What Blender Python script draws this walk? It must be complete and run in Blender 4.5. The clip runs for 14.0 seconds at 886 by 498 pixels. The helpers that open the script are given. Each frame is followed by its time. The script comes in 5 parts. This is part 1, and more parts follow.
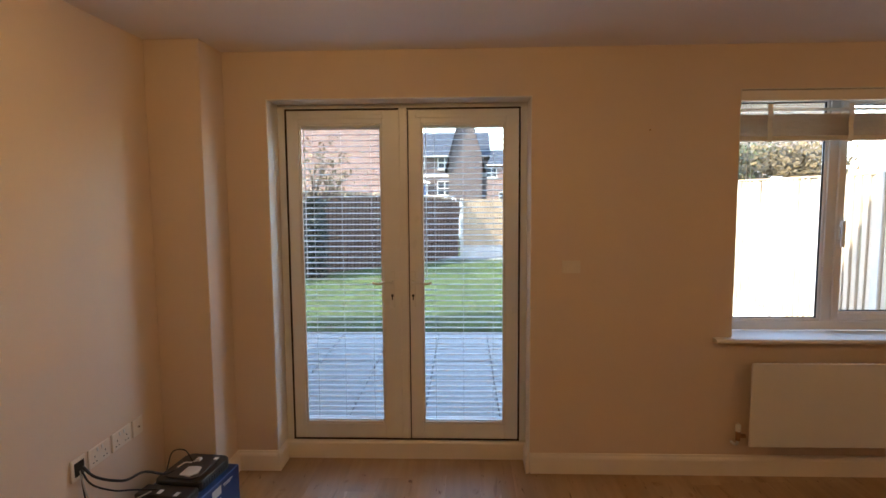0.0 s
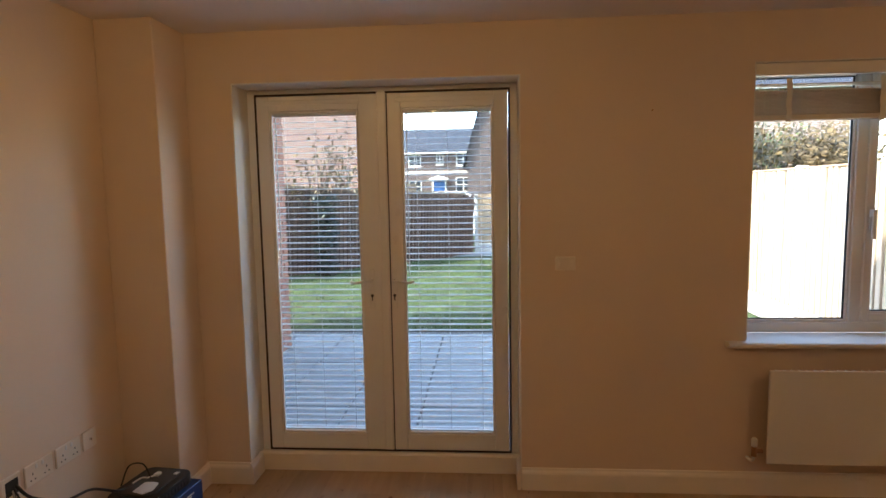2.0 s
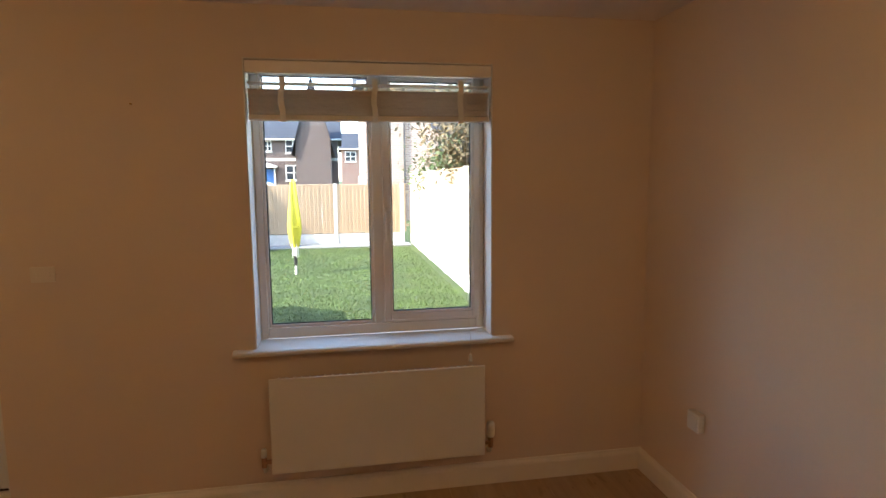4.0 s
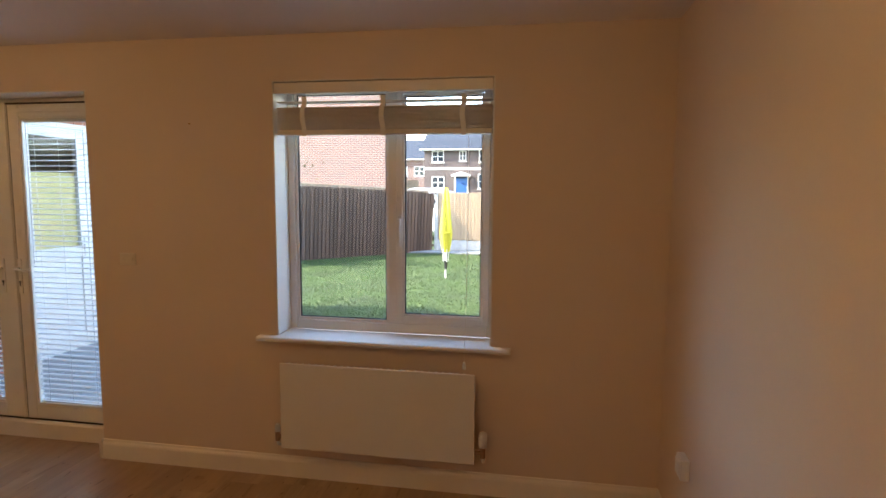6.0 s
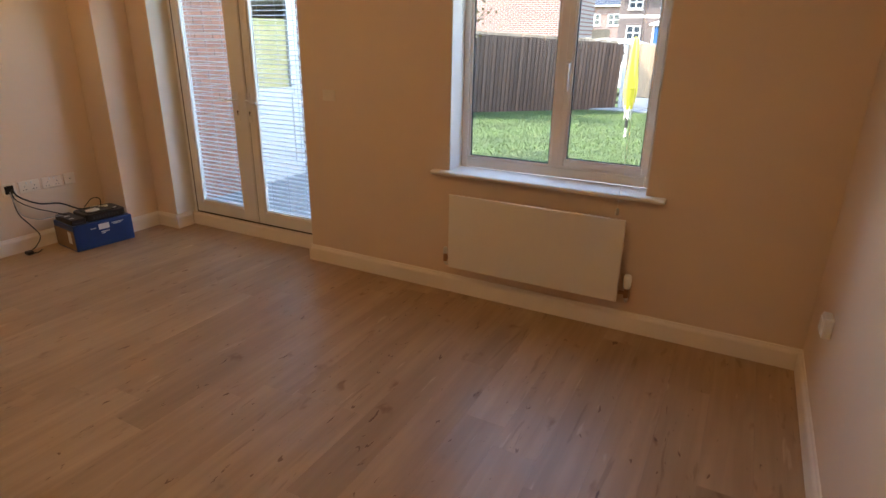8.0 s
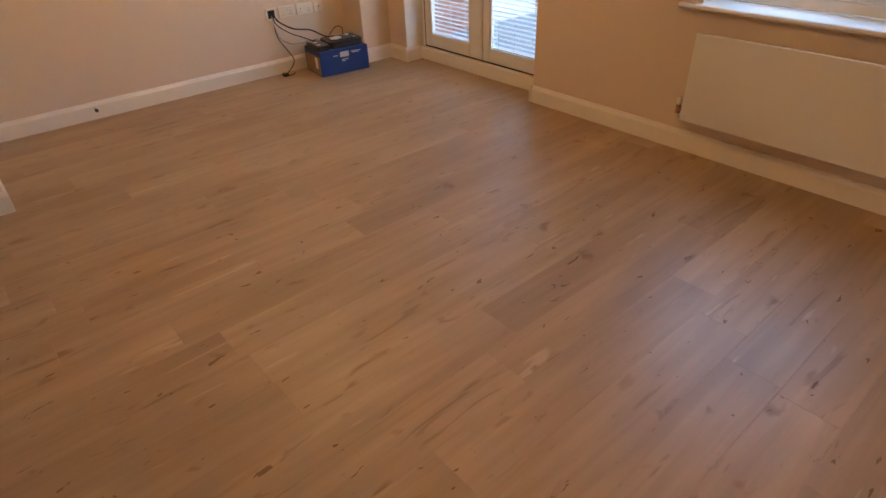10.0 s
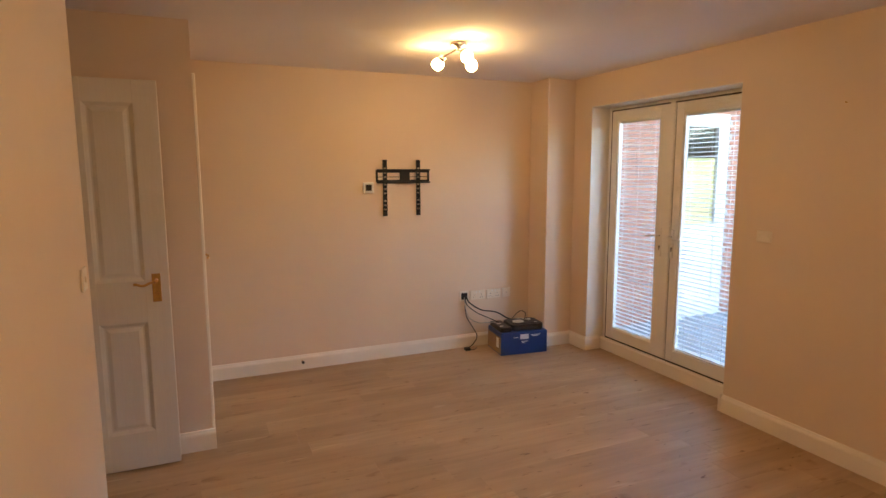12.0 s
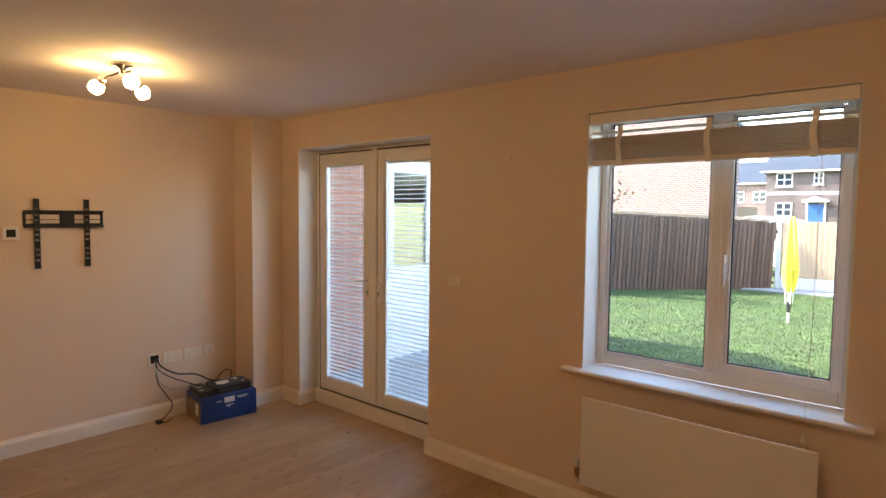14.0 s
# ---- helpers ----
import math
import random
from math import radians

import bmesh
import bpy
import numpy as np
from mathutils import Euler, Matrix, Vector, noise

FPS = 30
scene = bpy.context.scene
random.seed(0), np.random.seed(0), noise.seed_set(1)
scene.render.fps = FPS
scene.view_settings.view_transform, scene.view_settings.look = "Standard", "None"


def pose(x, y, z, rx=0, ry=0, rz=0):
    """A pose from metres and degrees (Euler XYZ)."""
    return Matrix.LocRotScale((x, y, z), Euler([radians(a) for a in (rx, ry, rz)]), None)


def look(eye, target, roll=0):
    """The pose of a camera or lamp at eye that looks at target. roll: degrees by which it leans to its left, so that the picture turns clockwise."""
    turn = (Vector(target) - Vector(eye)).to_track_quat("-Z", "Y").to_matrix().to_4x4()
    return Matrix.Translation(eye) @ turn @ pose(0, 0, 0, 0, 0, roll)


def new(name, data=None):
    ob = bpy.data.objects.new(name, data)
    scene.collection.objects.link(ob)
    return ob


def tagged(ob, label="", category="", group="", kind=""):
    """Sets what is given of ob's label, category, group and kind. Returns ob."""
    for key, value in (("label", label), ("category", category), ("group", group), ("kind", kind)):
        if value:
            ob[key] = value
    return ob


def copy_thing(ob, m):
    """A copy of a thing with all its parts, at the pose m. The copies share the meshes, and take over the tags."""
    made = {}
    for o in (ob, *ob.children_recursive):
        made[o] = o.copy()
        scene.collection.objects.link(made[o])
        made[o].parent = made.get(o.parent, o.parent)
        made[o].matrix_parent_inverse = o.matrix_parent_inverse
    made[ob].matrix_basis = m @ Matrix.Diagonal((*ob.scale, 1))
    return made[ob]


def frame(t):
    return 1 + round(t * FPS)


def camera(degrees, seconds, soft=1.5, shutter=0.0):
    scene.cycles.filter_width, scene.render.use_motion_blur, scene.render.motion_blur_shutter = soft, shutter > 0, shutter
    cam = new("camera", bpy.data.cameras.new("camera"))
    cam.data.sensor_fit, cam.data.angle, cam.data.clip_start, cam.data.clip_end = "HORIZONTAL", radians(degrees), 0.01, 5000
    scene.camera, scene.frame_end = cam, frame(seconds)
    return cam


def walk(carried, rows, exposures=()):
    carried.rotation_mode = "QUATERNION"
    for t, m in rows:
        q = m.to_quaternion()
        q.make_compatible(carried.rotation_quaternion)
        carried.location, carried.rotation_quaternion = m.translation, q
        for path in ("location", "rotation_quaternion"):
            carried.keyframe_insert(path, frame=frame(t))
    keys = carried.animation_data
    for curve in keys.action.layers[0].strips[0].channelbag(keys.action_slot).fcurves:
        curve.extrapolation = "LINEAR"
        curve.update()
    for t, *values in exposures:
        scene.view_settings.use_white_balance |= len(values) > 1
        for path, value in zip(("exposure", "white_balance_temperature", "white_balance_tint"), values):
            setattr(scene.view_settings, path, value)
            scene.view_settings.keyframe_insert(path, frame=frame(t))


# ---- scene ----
cam = camera(75.4, 14.0)
PATH = [
    (0, (-0.372, -3.197, 1.595), (-0.447, -1.207, 1.41), -0.4),
    (0.5, (-0.416, -3.184, 1.588), (-0.769, -1.225, 1.395), -0.4),
    (1, (-0.501, -3.12, 1.568), (-0.924, -1.175, 1.373), -0.6),
    (1.5, (-0.459, -3.0, 1.574), (-0.869, -1.053, 1.376), -0.8),
    (2, (-0.175, -2.909, 1.56), (-0.326, -0.924, 1.365), -1.0),
    (2.5, (0.354, -2.868, 1.62), (0.606, -0.9, 1.371), -1.1),
    (3, (0.815, -2.786, 1.594), (1.336, -0.871, 1.343), -0.9),
    (3.2, (0.945, -2.741, 1.616), (1.506, -0.839, 1.355), -0.8),
    (5.3, (2.37, -2.899, 1.569), (2.132, -0.924, 1.363), 0.4),
    (5.5, (2.43, -2.887, 1.579), (2.16, -0.916, 1.371), 0.4),
    (6, (2.526, -2.873, 1.604), (2.187, -0.913, 1.394), 0.4),
    (6.5, (2.64, -2.967, 1.614), (2.202, -1.03, 1.376), 0.6),
    (7, (2.704, -3.089, 1.607), (2.091, -1.213, 1.285), 1.0),
    (7.5, (2.697, -3.102, 1.572), (1.925, -1.317, 1.107), 1.4),
    (7.7, (2.688, -3.092, 1.573), (1.872, -1.355, 1.012), 1.2),
    (9.8, (2.676, -3.092, 1.409), (1.492, -1.942, 0.282), -1.5),
    (10, (2.661, -3.078, 1.443), (1.379, -2.023, 0.327), -2.2),
    (10.5, (2.64, -3.078, 1.465), (1.143, -2.245, 0.434), -1.7),
    (11, (2.635, -3.103, 1.517), (0.953, -2.46, 0.648), -1.6),
    (11.5, (2.612, -3.147, 1.533), (0.817, -2.447, 0.996), -0.8),
    (12, (2.61, -3.151, 1.588), (0.79, -2.365, 1.322), -0.2),
    (12.5, (2.59, -3.171, 1.633), (0.77, -2.354, 1.48), -0.3),
    (13, (2.579, -3.144, 1.644), (0.789, -2.254, 1.566), -0.2),
    (13.5, (2.593, -3.028, 1.64), (0.942, -1.902, 1.558), 0.0),
    (14, (2.54, -2.791, 1.626), (1.231, -1.285, 1.499), 0.6),
]
walk(cam, [(t, look(eye, target, roll)) for t, eye, target, roll in PATH],
     exposures=[(0.0, 3.03), (1.0, 2.95), (2.0, 2.88), (3.2, 2.86), (5.3, 3.02), (7.5, 3.22), (9.8, 3.82), (11.2, 3.9), (12.2, 3.78), (13.0, 3.66), (14.0, 3.4)])

# ---- light ----
world = bpy.data.worlds.new("sky")
scene.world = world
world.use_nodes = True
wn = world.node_tree.nodes
sky = wn.new("ShaderNodeTexSky")
sky.sky_type, sky.sun_disc = "NISHITA", False
SUN_EL, SUN_FROM = radians(36), Vector((-0.93, -0.36, 0)).normalized()
sky.sun_elevation = SUN_EL
sky.sun_rotation = math.atan2(SUN_FROM.x, SUN_FROM.y)
wn["Background"].inputs[1].default_value = 0.2
world.node_tree.links.new(sky.outputs[0], wn["Background"].inputs[0])
sun = new("sun", bpy.data.lights.new("sun", "SUN"))
sun.data.energy, sun.data.angle, sun.data.color = 2.0, radians(0.5), (1, 0.93, 0.82)
sun.matrix_world = look(SUN_FROM * 10 + Vector((0, 0, 10 * math.tan(SUN_EL))), (0, 0, 0))
BULB = 8.0


# ---- materials ----
def mat(name, color, rough=0.6, metal=0.0, vary=0.08, scale=6.0, bump=0.0, fine=120.0, stretch=(1, 1, 1), spot=None, per_object=0.0, coat=0.0):
    """A surface with stains at a large scale and grain at a fine one."""
    m = bpy.data.materials.new(name)
    m.use_nodes = True
    n, l = m.node_tree.nodes, m.node_tree.links
    b = n["Principled BSDF"]
    b.inputs["Metallic"].default_value = metal
    b.inputs["Coat Weight"].default_value = coat
    tc = n.new("ShaderNodeTexCoord")
    mp = n.new("ShaderNodeMapping")
    mp.inputs["Scale"].default_value = stretch
    l.new(tc.outputs["Object"], mp.inputs[0])
    big, small = n.new("ShaderNodeTexNoise"), n.new("ShaderNodeTexNoise")
    big.inputs["Scale"].default_value, small.inputs["Scale"].default_value = scale, fine
    big.inputs["Detail"].default_value, small.inputs["Detail"].default_value = 4, 3
    l.new(mp.outputs[0], big.inputs[0])
    l.new(mp.outputs[0], small.inputs[0])
    add = n.new("ShaderNodeMath")
    add.operation = "MULTIPLY_ADD"
    add.inputs[1].default_value = 0.4
    l.new(small.outputs[0], add.inputs[0])
    l.new(big.outputs[0], add.inputs[2])
    last = add.outputs[0]
    if per_object:
        info = n.new("ShaderNodeObjectInfo")
        add2 = n.new("ShaderNodeMath")
        add2.operation = "MULTIPLY_ADD"
        add2.inputs[1].default_value = per_object
        l.new(info.outputs["Random"], add2.inputs[0])
        l.new(last, add2.inputs[2])
        last = add2.outputs[0]
    ramp = n.new("ShaderNodeValToRGB")
    dark = [c * (1 - vary) for c in color] if spot is None else spot
    ramp.color_ramp.elements[0].position, ramp.color_ramp.elements[1].position = 0.45, 0.95 + per_object
    ramp.color_ramp.elements[0].color = (*dark, 1)
    ramp.color_ramp.elements[1].color = (*[min(1, c * (1 + vary)) for c in color], 1)
    l.new(last, ramp.inputs[0])
    l.new(ramp.outputs[0], b.inputs["Base Color"])
    rr = n.new("ShaderNodeMapRange")
    rr.inputs["To Min"].default_value, rr.inputs["To Max"].default_value = max(0.02, rough - 0.08), min(1, rough + 0.08)
    l.new(big.outputs[0], rr.inputs[0])
    l.new(rr.outputs[0], b.inputs["Roughness"])
    if bump:
        bp = n.new("ShaderNodeBump")
        bp.inputs["Strength"].default_value, bp.inputs["Distance"].default_value = bump, 0.01
        l.new(small.outputs[0], bp.inputs["Height"])
        l.new(bp.outputs[0], b.inputs["Normal"])
    return m


def glow(name, color, strength):
    m = bpy.data.materials.new(name)
    m.use_nodes = True
    b = m.node_tree.nodes["Principled BSDF"]
    b.inputs["Base Color"].default_value = (0.9, 0.88, 0.84, 1)
    b.inputs["Emission Color"].default_value = (*color, 1)
    b.inputs["Emission Strength"].default_value = strength
    return m


def glass_mat(name, tint=(0.97, 0.985, 0.98)):
    m = bpy.data.materials.new(name)
    m.use_nodes = True
    n, l = m.node_tree.nodes, m.node_tree.links
    n.remove(n["Principled BSDF"])
    tr, gl, mx, fr, pw, sc = (n.new("ShaderNode" + k) for k in ("BsdfTransparent", "BsdfGlossy", "MixShader", "LayerWeight", "Math", "Math"))
    tr.inputs[0].default_value = (*tint, 1)
    gl.inputs["Roughness"].default_value = 0.02
    pw.operation, pw.inputs[1].default_value = "POWER", 5.0
    sc.operation, sc.inputs[1].default_value, sc.inputs[2].default_value = "MULTIPLY_ADD", 0.8, 0.035
    fr.inputs[0].default_value = 0.5
    l.new(fr.outputs["Facing"], pw.inputs[0])
    l.new(pw.outputs[0], sc.inputs[0])
    l.new(sc.outputs[0], mx.inputs[0])
    l.new(tr.outputs[0], mx.inputs[1])
    l.new(gl.outputs[0], mx.inputs[2])
    l.new(mx.outputs[0], n["Material Output"].inputs[0])
    return m


def plank_mat():
    """Rustic pale oak laminate: long grain along y, dark knots and splits, a tone of its own for each board."""
    m = mat("oak_laminate", (0.40, 0.27, 0.165), 0.40)
    n, l = m.node_tree.nodes, m.node_tree.links
    b = n["Principled BSDF"]
    tc, info = n.new("ShaderNodeTexCoord"), n.new("ShaderNodeObjectInfo")
    off = n.new("ShaderNodeVectorMath")
    off.operation = "MULTIPLY_ADD"
    off.inputs[1].default_value = (37, 23, 5)
    comb = n.new("ShaderNodeCombineXYZ")
    for i in range(3):
        l.new(info.outputs["Random"], comb.inputs[i])
    l.new(comb.outputs[0], off.inputs[0])
    l.new(tc.outputs["Object"], off.inputs[2])

    def noise_at(scale, stretch, detail=4, dist=0.0):
        mp, t = n.new("ShaderNodeMapping"), n.new("ShaderNodeTexNoise")
        mp.inputs["Scale"].default_value = stretch
        l.new(off.outputs[0], mp.inputs[0])
        l.new(mp.outputs[0], t.inputs[0])
        t.inputs["Scale"].default_value, t.inputs["Detail"].default_value, t.inputs["Distortion"].default_value = scale, detail, dist
        return t.outputs[0]

    def ramp(src, p0, c0, p1, c1):
        r = n.new("ShaderNodeValToRGB")
        e = r.color_ramp.elements
        e[0].position, e[1].position, e[0].color, e[1].color = p0, p1, (*c0, 1), (*c1, 1)
        l.new(src, r.inputs[0])
        return r.outputs[0]

    def mix(kind, fac, a, c):
        x = n.new("ShaderNodeMixRGB")
        x.blend_type = kind
        if isinstance(fac, float):
            x.inputs[0].default_value = fac
        else:
            l.new(fac, x.inputs[0])
        l.new(a, x.inputs[1])
        l.new(c, x.inputs[2])
        return x.outputs[0]

    base = ramp(noise_at(3.0, (1, 0.35, 1)), 0.3, (0.42, 0.275, 0.155), 0.75, (0.57, 0.39, 0.23))
    grain = ramp(noise_at(26, (1, 0.05, 1), 6, 0.6), 0.3, (0.72, 0.70, 0.68), 0.7, (1.0, 1.0, 1.0))
    col = mix("MULTIPLY", 0.6, base, grain)
    tone = ramp(info.outputs["Random"], 0.0, (0.94, 0.93, 0.92), 1.0, (1, 1, 1))
    col = mix("MULTIPLY", 1.0, col, tone)
    band = ramp(noise_at(5.0, (1, 0.12, 1), 3, 0.4), 0.35, (0.84, 0.82, 0.79), 0.62, (1, 1, 1))
    col = mix("MULTIPLY", 0.8, col, band)
    halo = ramp(noise_at(15.0, (1, 0.42, 1), 2, 0.5), 0.66, (1, 1, 1), 0.78, (0.66, 0.56, 0.46))
    col = mix("MULTIPLY", 1.0, col, halo)
    knot = ramp(noise_at(30.0, (1, 0.42, 1), 2, 0.5), 0.715, (1, 1, 1), 0.745, (0.46, 0.36, 0.27))
    col = mix("MULTIPLY", 1.0, col, knot)
    fleck = ramp(noise_at(34.0, (1.5, 0.30, 1), 2, 0.9), 0.725, (1, 1, 1), 0.755, (0.42, 0.32, 0.23))
    col = mix("MULTIPLY", 1.0, col, fleck)
    split = ramp(noise_at(16.0, (1.3, 0.16, 1), 3, 0.8), 0.655, (1, 1, 1), 0.70, (0.5, 0.42, 0.34))
    col = mix("MULTIPLY", 0.45, col, split)
    pale = ramp(noise_at(22.0, (1, 0.10, 1), 2, 0.6), 0.68, (0, 0, 0), 0.73, (0.10, 0.085, 0.065))
    col = mix("ADD", 1.0, col, pale)
    l.new(col, b.inputs["Base Color"])
    bp = n.new("ShaderNodeBump")
    bp.inputs["Strength"].default_value, bp.inputs["Distance"].default_value = 0.15, 0.004
    l.new(grain, bp.inputs["Height"])
    l.new(bp.outputs[0], b.inputs["Normal"])
    return m


WALL = mat("beige_emulsion", (0.73, 0.573, 0.435), 0.75, vary=0.03, scale=1.4, bump=0.06, fine=220)
CEIL = mat("ceiling_paint", (0.82, 0.745, 0.69), 0.85, vary=0.03, scale=1.5, bump=0.05, fine=200)
TRIM = mat("cream_gloss_paint", (0.84, 0.755, 0.655), 0.4, vary=0.03, scale=5, bump=0.02)
REVEAL = mat("white_emulsion", (0.78, 0.72, 0.64), 0.7, vary=0.03, scale=3, bump=0.05, fine=200)
UPVC = mat("white_upvc", (0.80, 0.77, 0.72), 0.3, vary=0.02, scale=5, bump=0.01)
DOORP = mat("white_door_paint", (0.72, 0.66, 0.58), 0.45, vary=0.03, scale=6, bump=0.06, fine=90, stretch=(1, 1, 0.08))
RADM = mat("radiator_enamel", (0.76, 0.71, 0.64), 0.32, vary=0.02, scale=4)
WHITEP = mat("white_plastic", (0.76, 0.74, 0.70), 0.35, vary=0.02, scale=10)
BLACK = mat("black_steel", (0.008, 0.008, 0.009), 0.5, 0.0, vary=0.2, scale=20)
BLACKP = mat("black_plastic", (0.02, 0.02, 0.022), 0.38, vary=0.2, scale=30)
GREY = mat("grey_plastic", (0.05, 0.05, 0.055), 0.5, vary=0.1, scale=30)
SLOT = mat("dark_slot", (0.012, 0.011, 0.01), 0.8, vary=0.1)
GASKET = mat("brown_gasket", (0.035, 0.014, 0.008), 0.7, vary=0.2)
BRASS = mat("aged_brass", (0.50, 0.28, 0.08), 0.3, 1.0, vary=0.2, scale=40)
CHROME = mat("chrome", (0.72, 0.70, 0.66), 0.12, 1.0, vary=0.05, scale=20)
SLAT = mat("blind_slat", (0.88, 0.88, 0.88), 0.35, vary=0.02, scale=8)
CREAMP = mat("cream_plastic", (0.76, 0.66, 0.54), 0.4, vary=0.03, scale=10)
WSLAT = mat("cream_wood_slat", (0.74, 0.64, 0.52), 0.45, vary=0.05, scale=8, per_object=0.05)
TAPE = mat("blind_tape", (0.78, 0.72, 0.62), 0.8, vary=0.05, scale=30, bump=0.1)
BLUEBOX = mat("blue_printed_card", (0.009, 0.042, 0.18), 0.4, vary=0.1, scale=12)
CARD = mat("brown_card", (0.30, 0.20, 0.12), 0.8, vary=0.1, scale=12)
PAPER = mat("white_paper", (0.78, 0.78, 0.76), 0.7, vary=0.03)
CABLE_G = mat("grey_cable", (0.45, 0.42, 0.38), 0.5, vary=0.1)
COPPER = mat("copper_pipe", (0.45, 0.26, 0.16), 0.35, 0.9, vary=0.15, scale=30)
GLASS = glass_mat("clear_glass")
SHADE = glow("lit_frosted_glass", (1.0, 0.635, 0.26), BULB)
OAK = plank_mat()
SEAM = mat("floor_underlay", (0.09, 0.055, 0.035), 0.8, vary=0.1)
GRASS = mat("lawn_soil", (0.045, 0.07, 0.014), 0.9, vary=0.4, scale=2.0, bump=0.6, fine=60)
BLADE = mat("grass_blade", (0.068, 0.115, 0.018), 0.6, vary=0.5, scale=1.5, fine=30)
SLABM = mat("paving_slab", (0.235, 0.24, 0.24), 0.8, vary=0.15, scale=5, bump=0.3, per_object=0.25)
SANDJ = mat("sand_joint", (0.09, 0.085, 0.08), 0.95, vary=0.3, scale=12, bump=0.4)
DARKW = mat("dark_stained_fence", (0.082, 0.048, 0.033), 0.8, vary=0.5, scale=5, bump=0.5, fine=60, stretch=(1, 1, 0.1), per_object=0.5)
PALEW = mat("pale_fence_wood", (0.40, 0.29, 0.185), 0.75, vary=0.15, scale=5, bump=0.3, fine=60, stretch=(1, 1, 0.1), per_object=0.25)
# paler copy of the fence wood: full sun's glare put into the colour
SUNW = mat("sunlit_fence_wood", (0.52, 0.44, 0.34), 0.75, vary=0.12, scale=5, bump=0.3, fine=60, stretch=(1, 1, 0.1), per_object=0.25)
IVY = mat("dark_ivy", (0.018, 0.028, 0.018), 0.5, vary=0.4, scale=4, fine=20)
CONC = mat("concrete", (0.55, 0.53, 0.49), 0.85, vary=0.12, scale=8, bump=0.3, fine=90)
BRICKM = mat("red_brick", (0.36, 0.15, 0.095), 0.85, vary=0.2, scale=9, bump=0.4, fine=90, per_object=0.35)
MORTAR = mat("mortar", (0.46, 0.41, 0.35), 0.9, vary=0.1, scale=12, bump=0.3)
TILEM = mat("roof_tile", (0.026, 0.032, 0.045), 0.9, vary=0.3, scale=4, bump=0.3, per_object=0.2)
# colour of the sunlit fence as mirrored in the outbuilding's door glass
OCHRE = mat("yellow_fence_reflection", (0.62, 0.52, 0.22), 0.8, vary=0.06, scale=6)
YELLOW = mat("yellow_cover", (0.66, 0.58, 0.05), 0.6, vary=0.12, scale=12, bump=0.2)
BARK = mat("bark", (0.06, 0.045, 0.032), 0.9, vary=0.3, scale=14, bump=0.6)
LEAF = mat("leaf_green", (0.07, 0.10, 0.02), 0.55, vary=0.5, scale=3, fine=20)
LEAFR = mat("leaf_autumn", (0.11, 0.075, 0.025), 0.6, vary=0.5, scale=3, fine=20)
BLUEDOOR = mat("blue_door_paint", (0.03, 0.10, 0.28), 0.4, vary=0.1)
DARKGLASS = mat("dark_window_glass", (0.03, 0.04, 0.05), 0.08, vary=0.2)
CARW = mat("white_car_paint", (0.8, 0.8, 0.8), 0.2, vary=0.02, coat=0.5)


def brick_face(name, bw=0.225, bh=0.075, tone=(1, 1, 1)):
    """Brickwork of far walls: courses and joints at true size."""
    m = mat(name, (0.36, 0.15, 0.095), 0.85, bump=0.2)
    n, l = m.node_tree.nodes, m.node_tree.links
    tc, mp, br = n.new("ShaderNodeTexCoord"), n.new("ShaderNodeMapping"), n.new("ShaderNodeTexBrick")
    mp.inputs["Rotation"].default_value = (radians(-90), 0, 0)
    l.new(tc.outputs["Object"], mp.inputs[0])
    l.new(mp.outputs[0], br.inputs[0])
    br.inputs["Scale"].default_value = 1.0
    br.inputs["Brick Width"].default_value, br.inputs["Row Height"].default_value, br.inputs["Mortar Size"].default_value = bw, bh, 0.013
    br.inputs["Color1"].default_value, br.inputs["Color2"].default_value = (0.17 * tone[0], 0.062 * tone[1], 0.045 * tone[2], 1), (0.30 * tone[0], 0.125 * tone[1], 0.085 * tone[2], 1)
    br.inputs["Mortar"].default_value = (0.40 * tone[0], 0.35 * tone[0], 0.31 * tone[0], 1)
    l.new(br.outputs[0], n["Principled BSDF"].inputs["Base Color"])
    return m


FARBRICK = brick_face("far_brickwork", tone=(0.68, 0.66, 0.68))
# brick lightened to stand for strong sun on the wall
SUNBRICK = brick_face("far_sunlit_brickwork", tone=(1.15, 1.75, 1.8))
# darker copy of the far brick: the shaded fronts' gloom put into the colour
DIMBRICK = brick_face("far_shaded_brickwork", tone=(0.36, 0.55, 0.75))


# ---- mesh helpers ----
def box(bm, a, b, bevel=0.0, seg=1):
    """A box between two corners, its edges rounded by bevel."""
    lo, hi = [min(p, q) for p, q in zip(a, b)], [max(p, q) for p, q in zip(a, b)]
    v = bmesh.ops.create_cube(bm, size=1)["verts"]
    for p in v:
        p.co = Vector([(lo[i] + hi[i]) / 2 + p.co[i] * (hi[i] - lo[i]) for i in range(3)])
    if bevel:
        e = list({e for p in v for e in p.link_edges})
        bmesh.ops.bevel(bm, geom=e, offset=bevel, segments=seg, affect="EDGES", profile=0.5)


def rod(bm, p, q, r, r2=None, n=12):
    """A round bar from p to q."""
    p, q = Vector(p), Vector(q)
    m = Matrix.Translation((p + q) / 2) @ (q - p).to_track_quat("Z", "Y").to_matrix().to_4x4()
    bmesh.ops.create_cone(bm, cap_ends=True, segments=n, radius1=r, radius2=r if r2 is None else r2, depth=(q - p).length, matrix=m)


